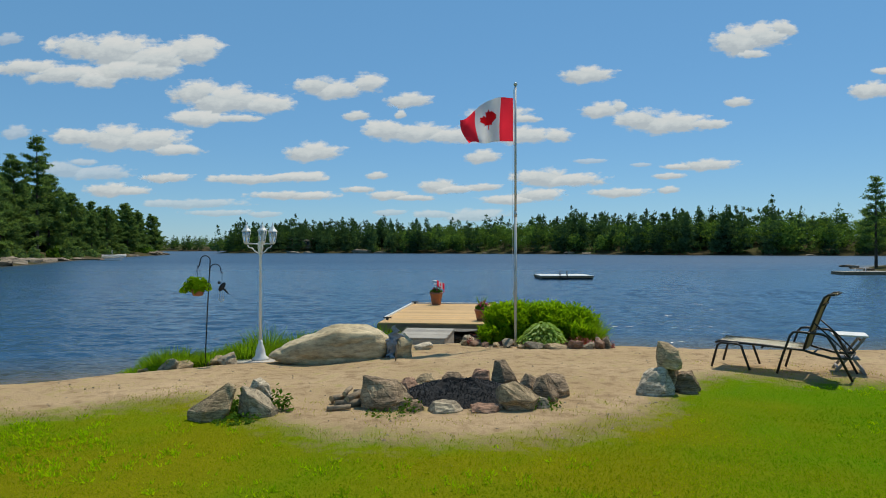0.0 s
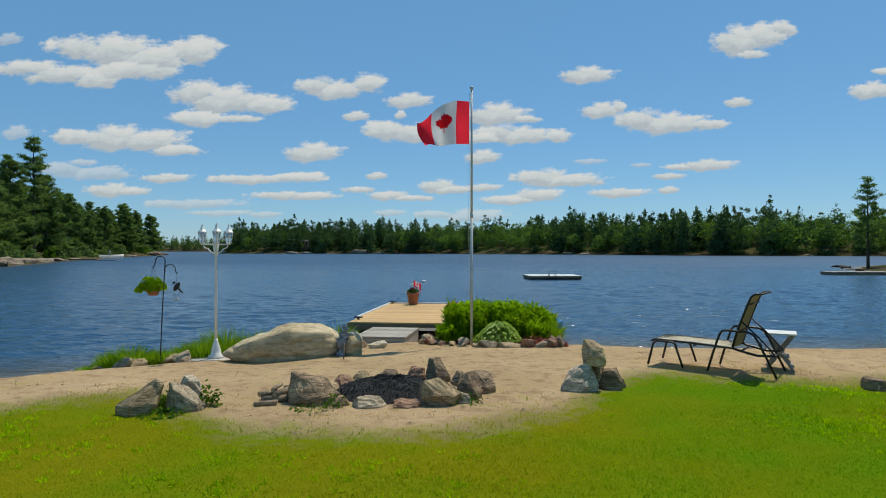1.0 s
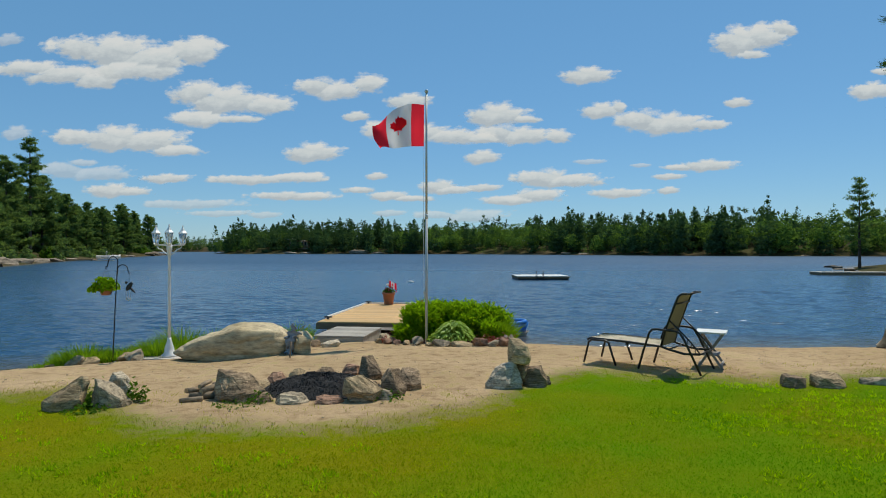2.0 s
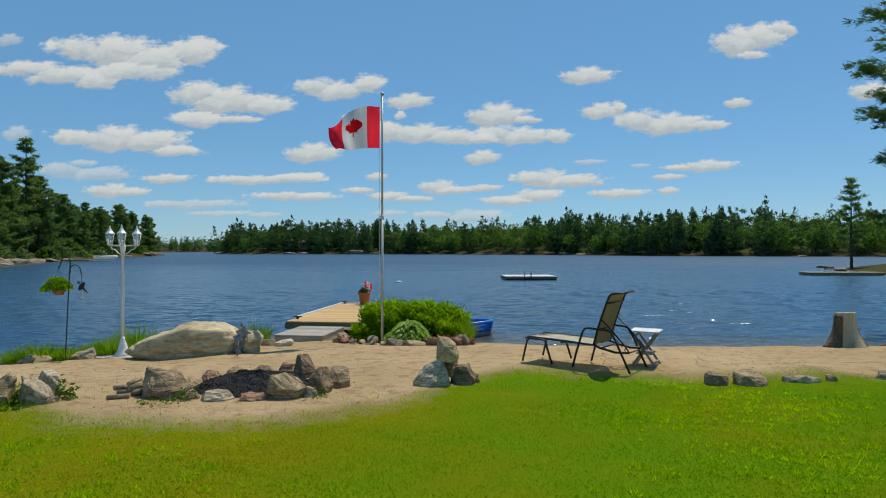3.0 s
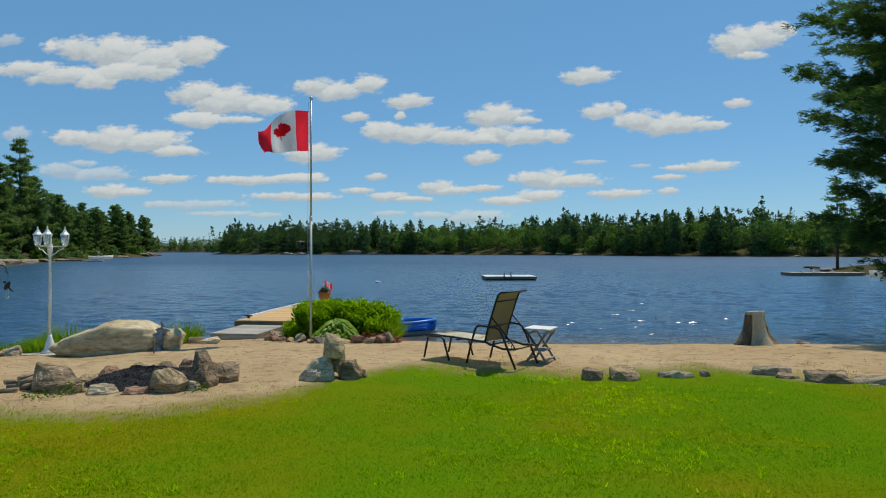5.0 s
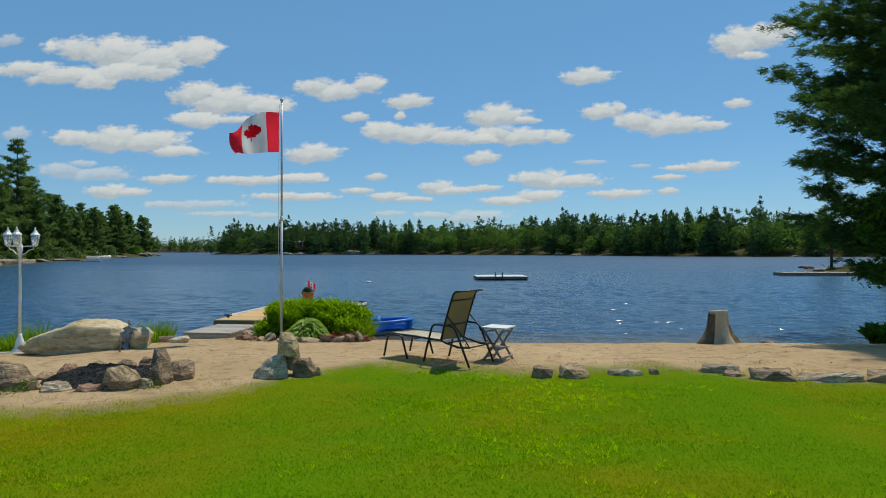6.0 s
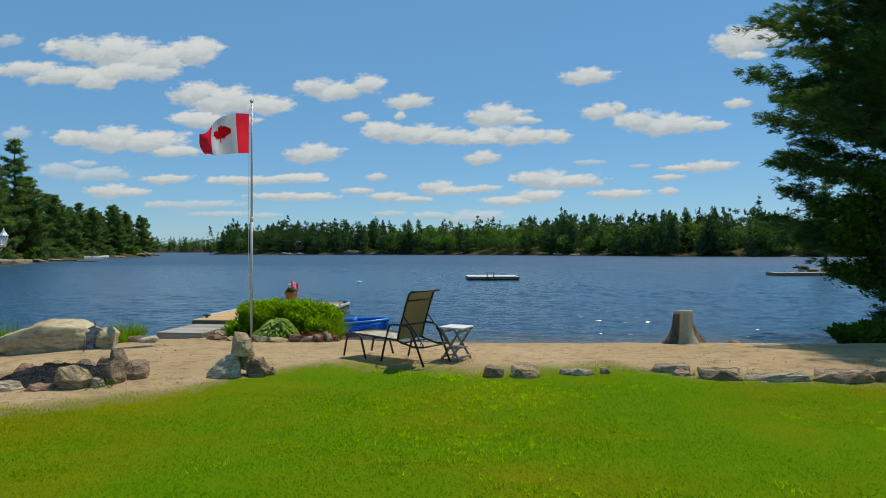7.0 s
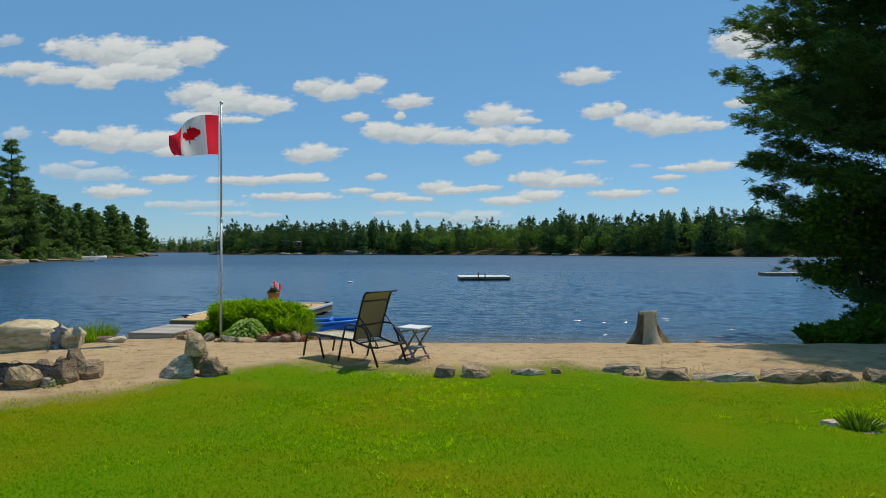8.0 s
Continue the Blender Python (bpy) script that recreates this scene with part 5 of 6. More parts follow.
def planter(name, place, label, r, h, seed, blooms, spiky):
    t = thing(name, place, label, "potted plant")
    bm = bmesh.new()
    turned(bm, [(r * 0.68, 0), (r * 0.72, 0.01), (r * 0.98, h * 0.82), (r * 1.08, h * 0.84), (r * 1.08, h), (r * 0.95, h), (r * 0.90, h * 0.93)], 18)
    part("pot", bm, M["terracotta"], t)
    rng = np.random.RandomState(seed)
    d = unit(rng.normal(0, 1, (260, 3)))
    d[:, 2] = abs(d[:, 2])
    c = d * (r, r, r * 0.9) * rng.uniform(0.4, 1.05, (260, 1)) + (0, 0, h * 0.95)
    quads("foliage", flakes(c, unit(d + rng.normal(0, 0.5, d.shape)), rng.uniform(0.03, 0.05, 260), rng, 0.6), M["leaf"], t)
    c = unit(rng.normal(0, 1, (blooms, 3)))
    c[:, 2] = abs(c[:, 2]) + 0.2
    c = c * (r * 0.9, r * 0.9, r * 0.95) + (r * 0.35, 0, h * 0.98)
    c = np.repeat(c, 5, 0) + rng.normal(0, 0.015, (blooms * 5, 3))
    quads("blossom", flakes(c, unit(rng.normal(0, 1, c.shape) + (0, -0.5, 1)), np.full(len(c), 0.028), rng, 0.8), M["flower"], t)
    if spiky:
        a = rng.uniform(0, 6.283, 40)
        way = unit(np.c_[np.cos(a) * 0.45, np.sin(a) * 0.45, np.ones(40)])
        quads("spike", blades(np.tile((0, 0, h * 0.95), (40, 1)), way, rng.uniform(0.25, 0.42, 40), np.full(40, 0.02), rng, 0.1), M["reed"], t)
    return t


P1 = planter("flower_pot", (-0.23, 21.05, -0.173), "terracotta pot of red flowers with a small flag on the dock", 0.21, 0.42, 91, 14, False)
bm = bmesh.new()
tube(bm, (0.04, -0.1, 0.4), (0.02, -0.1, 0.86), 0.007, 0.007, 6)
sf = part("flag_stick", bm, M["log"], P1)
bm = bmesh.new()


def small_flag(u0, u1):
    b = bmesh.new()
    g = [[b.verts.new((0.02 + 0.26 * (u0 + (u1 - u0) * i / 4), -0.1 + 0.02 * math.sin(7 * (u0 + (u1 - u0) * i / 4)), 0.62 + 0.22 * j - 0.12 * (u0 + (u1 - u0) * i / 4))) for j in range(2)] for i in range(5)]
    for a, c in zip(g, g[1:]):
        b.faces.new((a[0], c[0], c[1], a[1]))
    return b


part("small_flag_band", small_flag(0, 0.26), M["flag_red"], sf, "red flag band")
part("small_flag_field", small_flag(0.26, 0.74), M["flag_white"], sf, "white flag field")
part("small_flag_band", small_flag(0.74, 1), M["flag_red"], sf, "red flag band")
bm.free()
bm = bmesh.new()
vs = [bm.verts.new((0.15 + 0.045 * a, -0.112, 0.66 + 0.06 * b)) for a, b in ((0, 1.6), (0.4, 0.7), (1, 0.8), (0.6, 0.1), (0.1, -0.2), (-0.1, -0.2), (-0.6, 0.1), (-1, 0.8), (-0.4, 0.7))]
bm.faces.new(vs)
part("small_flag_leaf", bm, M["flag_red"], sf, "red leaf")
bm = bmesh.new()
tube(bm, (-0.02, 0, 0.4), (-0.02, 0, 0.66), 0.006, 0.006, 6)
turned(bm, [(0.02, 0), (0.035, 0.03), (0.075, 0.05), (0.075, 0.06), (0.02, 0.075)], 12, (-0.02, 0, 0.64))
part("solar_light", bm, M["white_paint"], P1, "small white solar lamp")
planter("flower_pot", (1.02, 16.35, -0.173), "pot of spiky leaves and pink flowers on the dock", 0.18, 0.30, 92, 16, True)

# ---------- garden bed by the flagpole ----------
bm = bmesh.new()
n = 40
top = [bm.verts.new((1.85 + 1.42 * math.cos(a), 12.22 + 0.78 * math.sin(a), ground_z(1.85 + 1.42 * math.cos(a), 12.22 + 0.78 * math.sin(a)) - 0.02)) for a in np.linspace(0, 6.283, n + 1)[:-1]]
mid = [bm.verts.new((1.85 + 1.15 * math.cos(a), 12.22 + 0.58 * math.sin(a), -0.06 + 0.03 * math.sin(5 * a))) for a in np.linspace(0, 6.283, n + 1)[:-1]]
for k in range(n):
    bm.faces.new((top[k], top[(k + 1) % n], mid[(k + 1) % n], mid[k]))
bm.faces.new(mid)
tagged(part("mulch_bed", bm, M["mulch"]), "raised bed of red bark mulch edged with stones", "garden bed")


def shrub(x, y, rx, ry, h, n, seed, label, size=0.03, material="shrub", narrow=0.34):
    """Dense leafy bush: many upright shoots with pointed leaves, uneven top."""
    rng = np.random.RandomState(seed)
    t = thing("shrub", (x, y, ground_z(x, y)), label, "shrub", "shrubs in the garden bed")
    m = n // 26
    a, q = rng.uniform(0, 6.283, m), np.sqrt(rng.uniform(0, 1, m))
    sx, sy = rx * q * np.cos(a), ry * q * np.sin(a)
    sh = h * (0.80 + 0.2 * rng.uniform(0, 1, m)) * (1 - 0.20 * q ** 4)
    root = np.c_[sx * 0.6, sy * 0.6, np.full(m, -0.03)]
    tip = np.c_[sx * 1.02, sy * 1.02, sh]
    w = unit(tip - root)
    quads("stems", blades(root, w, np.linalg.norm(tip - root, axis=1) * 0.97, np.full(m, 0.008), rng), M["leaf"], t)
    f = np.repeat(np.arange(m), 26)
    s = rng.uniform(0.12, 1.0, len(f)) ** 0.7
    c = root[f] + (tip - root)[f] * s[:, None] + rng.normal(0, 0.028, (len(f), 3))
    out = unit(rng.normal(0, 1, (len(f), 3)) * (1, 1, 0.3) + np.c_[sx[f], sy[f], np.full(len(f), 0.0)] * 0.6)
    way = unit(out + (0, 0, 0.75))
    side = unit(np.cross(way, (0, 0, 1.0) + rng.normal(0, 0.4, way.shape)))
    L = (size * rng.uniform(0.8, 1.7, len(f)))[:, None]
    quads("foliage", np.stack([c, c + way * L + side * L * narrow, c + way * L * 2.1, c + way * L - side * L * narrow], 1), M[material], t)
    return t


for i, (x, y, rx, ry, h) in enumerate([(0.94, 12.2, 0.34, 0.38, 0.80), (1.28, 12.4, 0.42, 0.42, 0.86), (1.72, 12.4, 0.48, 0.42, 0.86), (2.18, 12.4, 0.46, 0.42, 0.87), (2.58, 12.35, 0.44, 0.42, 0.84),
                                       (2.92, 12.25, 0.36, 0.42, 0.74), (1.17, 12.0, 0.34, 0.28, 0.66), (2.35, 12.05, 0.36, 0.28, 0.60)]):
    shrub(1.90 + (x - 1.90) * 0.80, y, rx * 0.88, ry, h * 0.97, 5200, 200 + i, "dense bright green leafy shrub in the garden bed", 0.036)
shrub(0.92, 11.85, 0.24, 0.22, 0.34, 1300, 215, "low yellow-green plant at the end of the garden bed", 0.04)
shrub(2.62, 11.72, 0.24, 0.22, 0.42, 1500, 216, "low bright green day-lily clump in the garden bed", 0.05, narrow=0.18)
for i, (x, y, r, h, n) in enumerate([(2.78, 12.1, 0.26, 0.70, 1100), (2.84, 11.8, 0.18, 0.5, 600)]):
    grass_clump("ornamental_grass", x, y, r, h, n, 230 + i, "fine green ornamental grass at the end of the garden bed", lean=0.5, width=0.010)


def hosta(x, y, r, h, n, seed, label):
    rng = np.random.RandomState(seed)
    bm = bmesh.new()
    for k in range(n):
        f = math.sqrt((k + 0.5) / n)
        a = k * 2.39996 + rng.normal(0, 0.2)
        L, wd = r * 0.21 * rng.uniform(0.8, 1.15), r * 0.058 * rng.uniform(0.85, 1.15)
        out, side = Vector((math.cos(a), math.sin(a), 0)), Vector((-math.sin(a), math.cos(a), 0))
        base = out * (r * 0.75 * f) + Vector((0, 0, h * (1 - 0.75 * f * f) * rng.uniform(0.85, 1.05)))
        row = []
        for s, w in ((0, 0.25), (0.3, 0.95), (0.6, 0.9), (0.85, 0.45), (1.0, 0.03)):
            p = base + out * (L * s) + Vector((0, 0, L * (0.42 * s - 0.75 * s * s)))
            row.append([bm.verts.new(p + side * wd * w + Vector((0, 0, 0.02))), bm.verts.new(p), bm.verts.new(p - side * wd * w + Vector((0, 0, 0.02)))])
        for p, q in zip(row, row[1:]):
            for j in range(2):
                bm.faces.new((p[j], q[j], q[j + 1], p[j + 1])).smooth = True
        tube(bm, (0, 0, -0.02), base, 0.006, 0.005, 4, False)
    ob = part("hosta", bm, M["hosta"])
    ob.matrix_basis = pose(x, y, ground_z(x, y))
    return tagged(ob, label, "plant")


hosta(1.86, 11.50, 0.48, 0.42, 420, 240, "pale green hosta with broad pointed leaves in the bed")
hosta(1.55, 11.42, 0.26, 0.22, 34, 241, "small pale green hosta in the bed")
for i, (x, y, r) in enumerate([(2.42, 11.22, 0.22), (2.75, 11.20, 0.24), (0.55, 11.75, 0.14), (2.98, 11.30, 0.16), (2.58, 11.32, 0.2)]):
    weeds("red_leaved_plant", x, y, r, 0.26, 260, 250 + i, "low dark red leaved plant on the mulch", 0.022, "red_leaf")
EDGE = "stones edging the garden bed"
for i, (x, y, a, b, c, m) in enumerate([(0.42, 12.15, 0.30, 0.24, 0.20, "granite"), (0.28, 11.9, 0.16, 0.14, 0.10, "tan_rock"), (0.50, 11.80, 0.20, 0.16, 0.12, "rust_rock"), (0.70, 11.58, 0.20, 0.15, 0.10, "rust_rock"),
                                        (0.90, 11.48, 0.18, 0.14, 0.09, "tan_rock"), (1.12, 11.45, 0.34, 0.22, 0.17, "granite"), (1.62, 11.26, 0.36, 0.24, 0.15, "granite"), (2.02, 11.16, 0.44, 0.24, 0.12, "tan_rock"),
                                        (2.40, 11.16, 0.28, 0.22, 0.17, "rust_rock"), (2.66, 11.14, 0.24, 0.18, 0.14, "granite"), (2.88, 11.20, 0.22, 0.18, 0.18, "rust_rock"), (3.05, 11.30, 0.20, 0.16, 0.26, "granite"), (1.38, 11.34, 0.22, 0.16, 0.09, "tan_rock")]):
    stone("edging_stone", (1.75 + (x - 1.75) * 0.92, y - 0.20, ground_z(x, y - 0.2) - 0.015), (a * 1.15, b * 1.1, c * 1.2), 260 + i, M[m], {"granite": "grey edging stone of the garden bed", "tan_rock": "tan edging stone of the garden bed", "rust_rock": "rust-brown edging stone of the garden bed"}[m], group=EDGE, turn=23 * i)
stone("rock", (2.92, 11.45, ground_z(2.92, 11.45) + 0.02), (0.42, 0.14, 0.12), 280, M["pale_rock"], "pale slab leaning at the end of the garden bed", turn=-30, tip=(0, 38))
stone("rock", (3.08, 11.40, ground_z(3.08, 11.4) + 0.0), (0.36, 0.08, 0.07), 281, M["log"], "driftwood piece leaning at the end of the bed", turn=-20, tip=(0, 32))

# ---------- on the lake ----------
R = thing("swim_raft", (7.05, 44.4, WATER), "white-topped floating swim raft with a metal ladder", "raft", turn=2)
bm = bmesh.new()
box(bm, (0.05, 0.05, -0.1), (3.75, 2.95, 0.12), 0.03)
part("float", bm, M["black_iron"], R, "dark floats")
bm = bmesh.new()
box(bm, (0, 0, 0.10), (3.8, 0.05, 0.24), 0.01)
box(bm, (0, 2.95, 0.10), (3.8, 3.0, 0.24), 0.01)
box(bm, (0, 0.05, 0.10), (0.05, 2.95, 0.24), 0.01)
box(bm, (3.75, 0.05, 0.10), (3.8, 2.95, 0.24), 0.01)
part("frame", bm, M["brown_wood"], R)
for k in range(20):
    bm = bmesh.new()
    box(bm, (0.0 + 0.19 * k, -0.01, 0.245), (0.0 + 0.19 * k + 0.175, 3.01, 0.275))
    part("plank", bm, M["table_top"], R)
bm = bmesh.new()
for x in (1.40, 1.90):
    sweep(bm, [(x, -0.06, -0.3), (x, -0.06, 0.45), (x, 0.02, 0.60), (x, 0.18, 0.62), (x, 0.30, 0.50), (x, 0.32, 0.27)], 0.024, 7)
for z in (-0.1, 0.12):
    tube(bm, (1.40, -0.06, z), (1.90, -0.06, z), 0.022, 0.022, 6)
part("ladder", bm, M["black_iron"], R, "dark metal ladder")

bm = bmesh.new()
turned(bm, [(0.02, -0.1), (0.20, 0.0), (0.22, 0.05), (0.15, 0.09), (0.03, 0.11)], 14)
ob = part("buoy", bm, M["boat_white"])
ob.matrix_basis = pose(-0.5, 41.2, WATER)
tagged(ob, "small white mooring buoy floating on the lake", "buoy")


def hull(length, beam, depth, sections=13, open_top=True, rake=0.15):
    """A small boat's shell, bow towards +x."""
    bm = bmesh.new()
    rows = []
    for i in range(sections):
        s = i / (sections - 1)
        w = beam / 2 * (1 - max(0, (s - 0.45) / 0.55) ** 2.2) * (0.86 + 0.14 * min(1, s * 4)) + 0.012
        z1 = depth * (1 + 0.25 * max(0, s - 0.5))
        x = -length / 2 + length * s
        rows.append([bm.verts.new((x + rake * (zz / depth) * s, ww, zz)) for ww, zz in ((-w, z1), (-w * 0.94, depth * 0.45), (-w * 0.6, 0.03), (0, 0), (w * 0.6, 0.03), (w * 0.94, depth * 0.45), (w, z1))])
    for a, b in zip(rows, rows[1:]):
        for j in range(6):
            bm.faces.new((a[j], b[j], b[j + 1], a[j + 1])).smooth = True
    bm.faces.new(rows[0])
    bm.faces.new(rows[-1][::-1])
    bmesh.ops.solidify(bm, geom=bm.faces[:], thickness=0.025)
    return bm


B = thing("pedal_boat", (2.72, 15.25, WATER - 0.12), "small blue-topped boat with a grey hull moored by the shore", "boat", turn=4)
part("hull", hull(1.9, 0.95, 0.40), M["blue_hull"], B, "blue plastic shell")
part("lower_hull", hull(1.94, 0.99, 0.21), M["grey_hull"], B, "grey weathered bottom")
bm = bmesh.new()
pts = [(0.98 * math.cos(a) * (0.96 if math.cos(a) < 0 else 1.06), 0.50 * math.sin(a), 0.42 + 0.06 * max(0, math.cos(a))) for a in np.linspace(0, 6.283, 33)]
sweep(bm, pts, 0.045, 8)
part("rim", bm, M["blue_hull"], B, "blue plastic rim")
bm = bmesh.new()
box(bm, (-0.80, -0.38, 0.26), (0.80, 0.38, 0.31), 0.02)
part("deck", bm, M["blue_hull"], B)
for x in (-0.45, 0.35):
    bm = bmesh.new()
    box(bm, (x - 0.15, -0.38, 0.31), (x + 0.15, 0.38, 0.39), 0.03)
    box(bm, (x - 0.20, -0.36, 0.31), (x - 0.13, 0.36, 0.52), 0.03)
    part("seat", bm, M["blue_hull"], B)

# ---------- stump and the stones along the lawn ----------
S = thing("tree_stump", (9.76, 10.55, ground_z(9.76, 10.55) - 0.02), "weathered tree stump with peeling bark on the beach", "stump")


def stump_shell(r_add, a0, a1, z1, base=0.0):
    bm = bmesh.new()
    rows = []
    N = max(6, int(40 * (a1 - a0) / 6.283))
    closed = a1 - a0 > 6.2
    for z in np.linspace(base, z1, 12):
        f = z / 0.62
        row = []
        for k in range(N + (0 if closed else 1)):
            a = a0 + (a1 - a0) * k / N
            root = 0.5 + 0.5 * math.sin(a * 4 + 0.8)
            r = 0.172 + 0.20 * (1 - f) ** 2.6 * (0.45 + root) - 0.012 * f + 0.012 * math.sin(a * 9) + 0.01 * noise.noise(Vector((a * 3, z * 5, 1))) + r_add
            row.append(bm.verts.new((r * math.cos(a) - 0.015 * f, r * math.sin(a), z + (0.015 * math.cos(a + 1) + (0.012 * noise.noise(Vector((a * 4, 0, 3)))) if f > 0.95 else 0))))
        rows.append(row)
    n = len(rows[0])
    for p, q in zip(rows, rows[1:]):
        for k in range(n if closed else n - 1):
            bm.faces.new((p[k], p[(k + 1) % n], q[(k + 1) % n], q[k])).smooth = True
    if closed:
        bm.faces.new(rows[-1])
    else:
        bmesh.ops.solidify(bm, geom=bm.faces[:], thickness=-0.025)
    return bm


part("wood", stump_shell(0, 0, 6.2832, 0.62), M["stump_wood"], S, "grey bare wood")
part("bark", stump_shell(0.012, 2.3, 3.95, 0.56), M["stump_bark"], S, "dark bark on one side")
part("bark", stump_shell(0.014, -0.9, 0.1, 0.36), M["tan_rock"], S, "pale peeling bark")
stone("rock", (11.05, 11.3, ground_z(11.05, 11.3) - 0.02), (0.30, 0.22, 0.13), 300, M["rust_rock"], "low brown stone on the beach")
ROW = "stones along the edge of the lawn"
for i, (x, y, a, b, c, m, turn) in enumerate([(5.90, 7.06, 0.30, 0.26, 0.22, "gneiss", 5), (6.30, 7.04, 0.44, 0.30, 0.22, "tan_rock", 4), (7.03, 7.20, 0.52, 0.24, 0.14, "granite", -3), (7.42, 7.22, 0.16, 0.12, 0.12, "gneiss", 20),
                                              (8.32, 7.28, 0.56, 0.24, 0.17, "granite", -16), (8.42, 7.06, 0.34, 0.2, 0.10, "gneiss", 0), (8.80, 6.84, 0.64, 0.30, 0.22, "gneiss", -8), (9.48, 6.76, 0.84, 0.30, 0.16, "granite", -3),
                                              (10.25, 6.72, 0.80, 0.36, 0.22, "gneiss", 4), (10.90, 6.80, 0.56, 0.30, 0.20, "gneiss", 0), (11.6, 6.75, 0.7, 0.35, 0.22, "gneiss", 8), (12.4, 6.7, 0.8, 0.35, 0.2, "granite", -5),
                                              (9.45, 4.54, 0.18, 0.14, 0.10, "pale_rock", 0), (9.82, 4.45, 0.20, 0.15, 0.10, "tan_rock", 40), (9.62, 4.20, 0.22, 0.12, 0.06, "granite", 10)]):
    crag("edge_stone", (x, y, ground_z(x, y) - 0.04), (a * 1.08, b * 1.15, c * 0.92), 310 + i, M[m], {"gneiss": "dark flat stone at the edge of the lawn", "granite": "grey flat stone at the edge of the lawn", "tan_rock": "tan-topped stone at the edge of the lawn", "pale_rock": "pale small stone in the lawn"}[m], group=ROW, turn=turn, top=0.86, lean=0.12 * math.sin(i * 2.1), peak=(0, 0.3), rough=0.035)
grass_clump("lily_clump", 9.62, 4.38, 0.12, 0.20, 220, 340, "green strap-leaved clump among stones in the lawn", "leaf", 0.7, 0.018)

# ---------- the pine and bushes beside the beach ----------
pine_thing("pine_tree", (17.85, 13.4, ground_z(17.85, 13.4)), "large dark white pine overhanging the beach", needles="needle", seed=77, h=17.0, r=5.1, z0=0.03, whorls=27, per=12, tufts=165, needle=0.125, width=0.022, count=26, scatter=0.006, brush=1.6,
           profile=lambda u: float(np.interp(u, [0.03, 0.10, 0.14, 0.17, 0.20, 0.215, 0.235, 0.255, 0.32, 0.42, 0.5, 0.7, 1.0], [0.40, 0.52, 0.62, 0.76, 0.70, 0.48, 0.52, 1.0, 0.95, 0.84, 0.74, 0.5, 0.02])))
for i, (x, y, rx, ry, h, n) in enumerate([(13.75, 11.55, 0.55, 0.5, 0.36, 3500), (14.6, 11.6, 0.7, 0.6, 0.5, 5000), (15.5, 11.8, 0.8, 0.7, 0.85, 7000), (16.6, 11.6, 0.9, 0.8, 1.1, 7000)]):
    sh = shrub(x, y, rx, ry, h, n, 350 + i, "leafy dark green bush at the end of the beach", 0.055, "leaf", 0.5)
    sh["group"] = "bushes at the end of the beach"
rng = np.random.RandomState(9)
t = thing("maple_sapling", (15.5, 13.2, ground_z(15.5, 13.2)), "young broadleaf tree under the pine by the beach", "tree")
bm = bmesh.new()
sweep(bm, [(0, 0, -0.1), (0.1, 0, 1.2), (-0.1, 0.1, 2.6), (0.0, 0, 3.9)], 0.05, 7, 0.012)
part("trunk", bm, M["bark"], t)
bm = bmesh.new()
ends = []
for k in range(22):
    a, z, L = rng.uniform(0, 6.28), rng.uniform(0.8, 3.7), rng.uniform(0.5, 1.25)
    e = (L * math.cos(a), L * math.sin(a), z + 0.5 * L)
    ends.append(e)
    sweep(bm, [(0, 0, z), (e[0] * 0.5, e[1] * 0.5, z + 0.35 * L), e], 0.015, 5, 0.004)
part("branchwork", bm, M["bark"], t)
e = np.array(ends)[rng.randint(0, 22, 3600)]
c = e * np.c_[np.tile(rng.uniform(0.5, 1.05, (3600, 1)), (1, 2)), np.ones(3600)] + rng.normal(0, 0.22, (3600, 3))
quads("crown", flakes(c, unit(rng.normal(0, 0.6, c.shape) + (0, 0, 1)), rng.uniform(0.04, 0.075, 3600), rng, 0.75), M["leaf"], t)

# ---------- wooded point to the right of the bay ----------
pine_thing("pine_tree", (50.2, 71.7, ground_z(50.2, 71.7) - 0.1), "slender white pine with a bare lower trunk on the point", seed=41, h=10.6, r=3.3, z0=0.24, whorls=11, per=4, tufts=20, needle=0.32, width=0.10, count=10, scatter=0.012)
for i, (x, y, s) in enumerate([(58, 66, 0.7), (63, 76, 0.8), (66, 62, 0.75), (56, 58, 0.72), (72, 80, 0.85), (80, 84, 0.8), (62, 50, 0.8)]):
    copy_thing(kinds[i % 3], pose(x, y, ground_z(x, y) - 0.2, 0, 0, 50 * i) @ Matrix.Scale(s, 4))
D2 = thing("dock", (34.1, 52.6, WATER), "long low grey dock by the wooded point", "dock", turn=0)
bm = bmesh.new()
box(bm, (0, 0, 0.02), (6.4, 1.8, 0.22), 0.01)
part("frame", bm, M["brown_wood"], D2)
for k in range(32):
    bm = bmesh.new()
    box(bm, (0.2 * k, -0.02, 0.223), (0.2 * k + 0.185, 1.82, 0.27))
    part("plank", bm, M["grey_wood"], D2)
for x in (1.0, 1.9):
    bm = bmesh.new()
    tube(bm, (x, 0.1, -1.0), (x, 0.1, 0.55), 0.035, 0.035, 7)
    part("post", bm, M["pole"], D2)
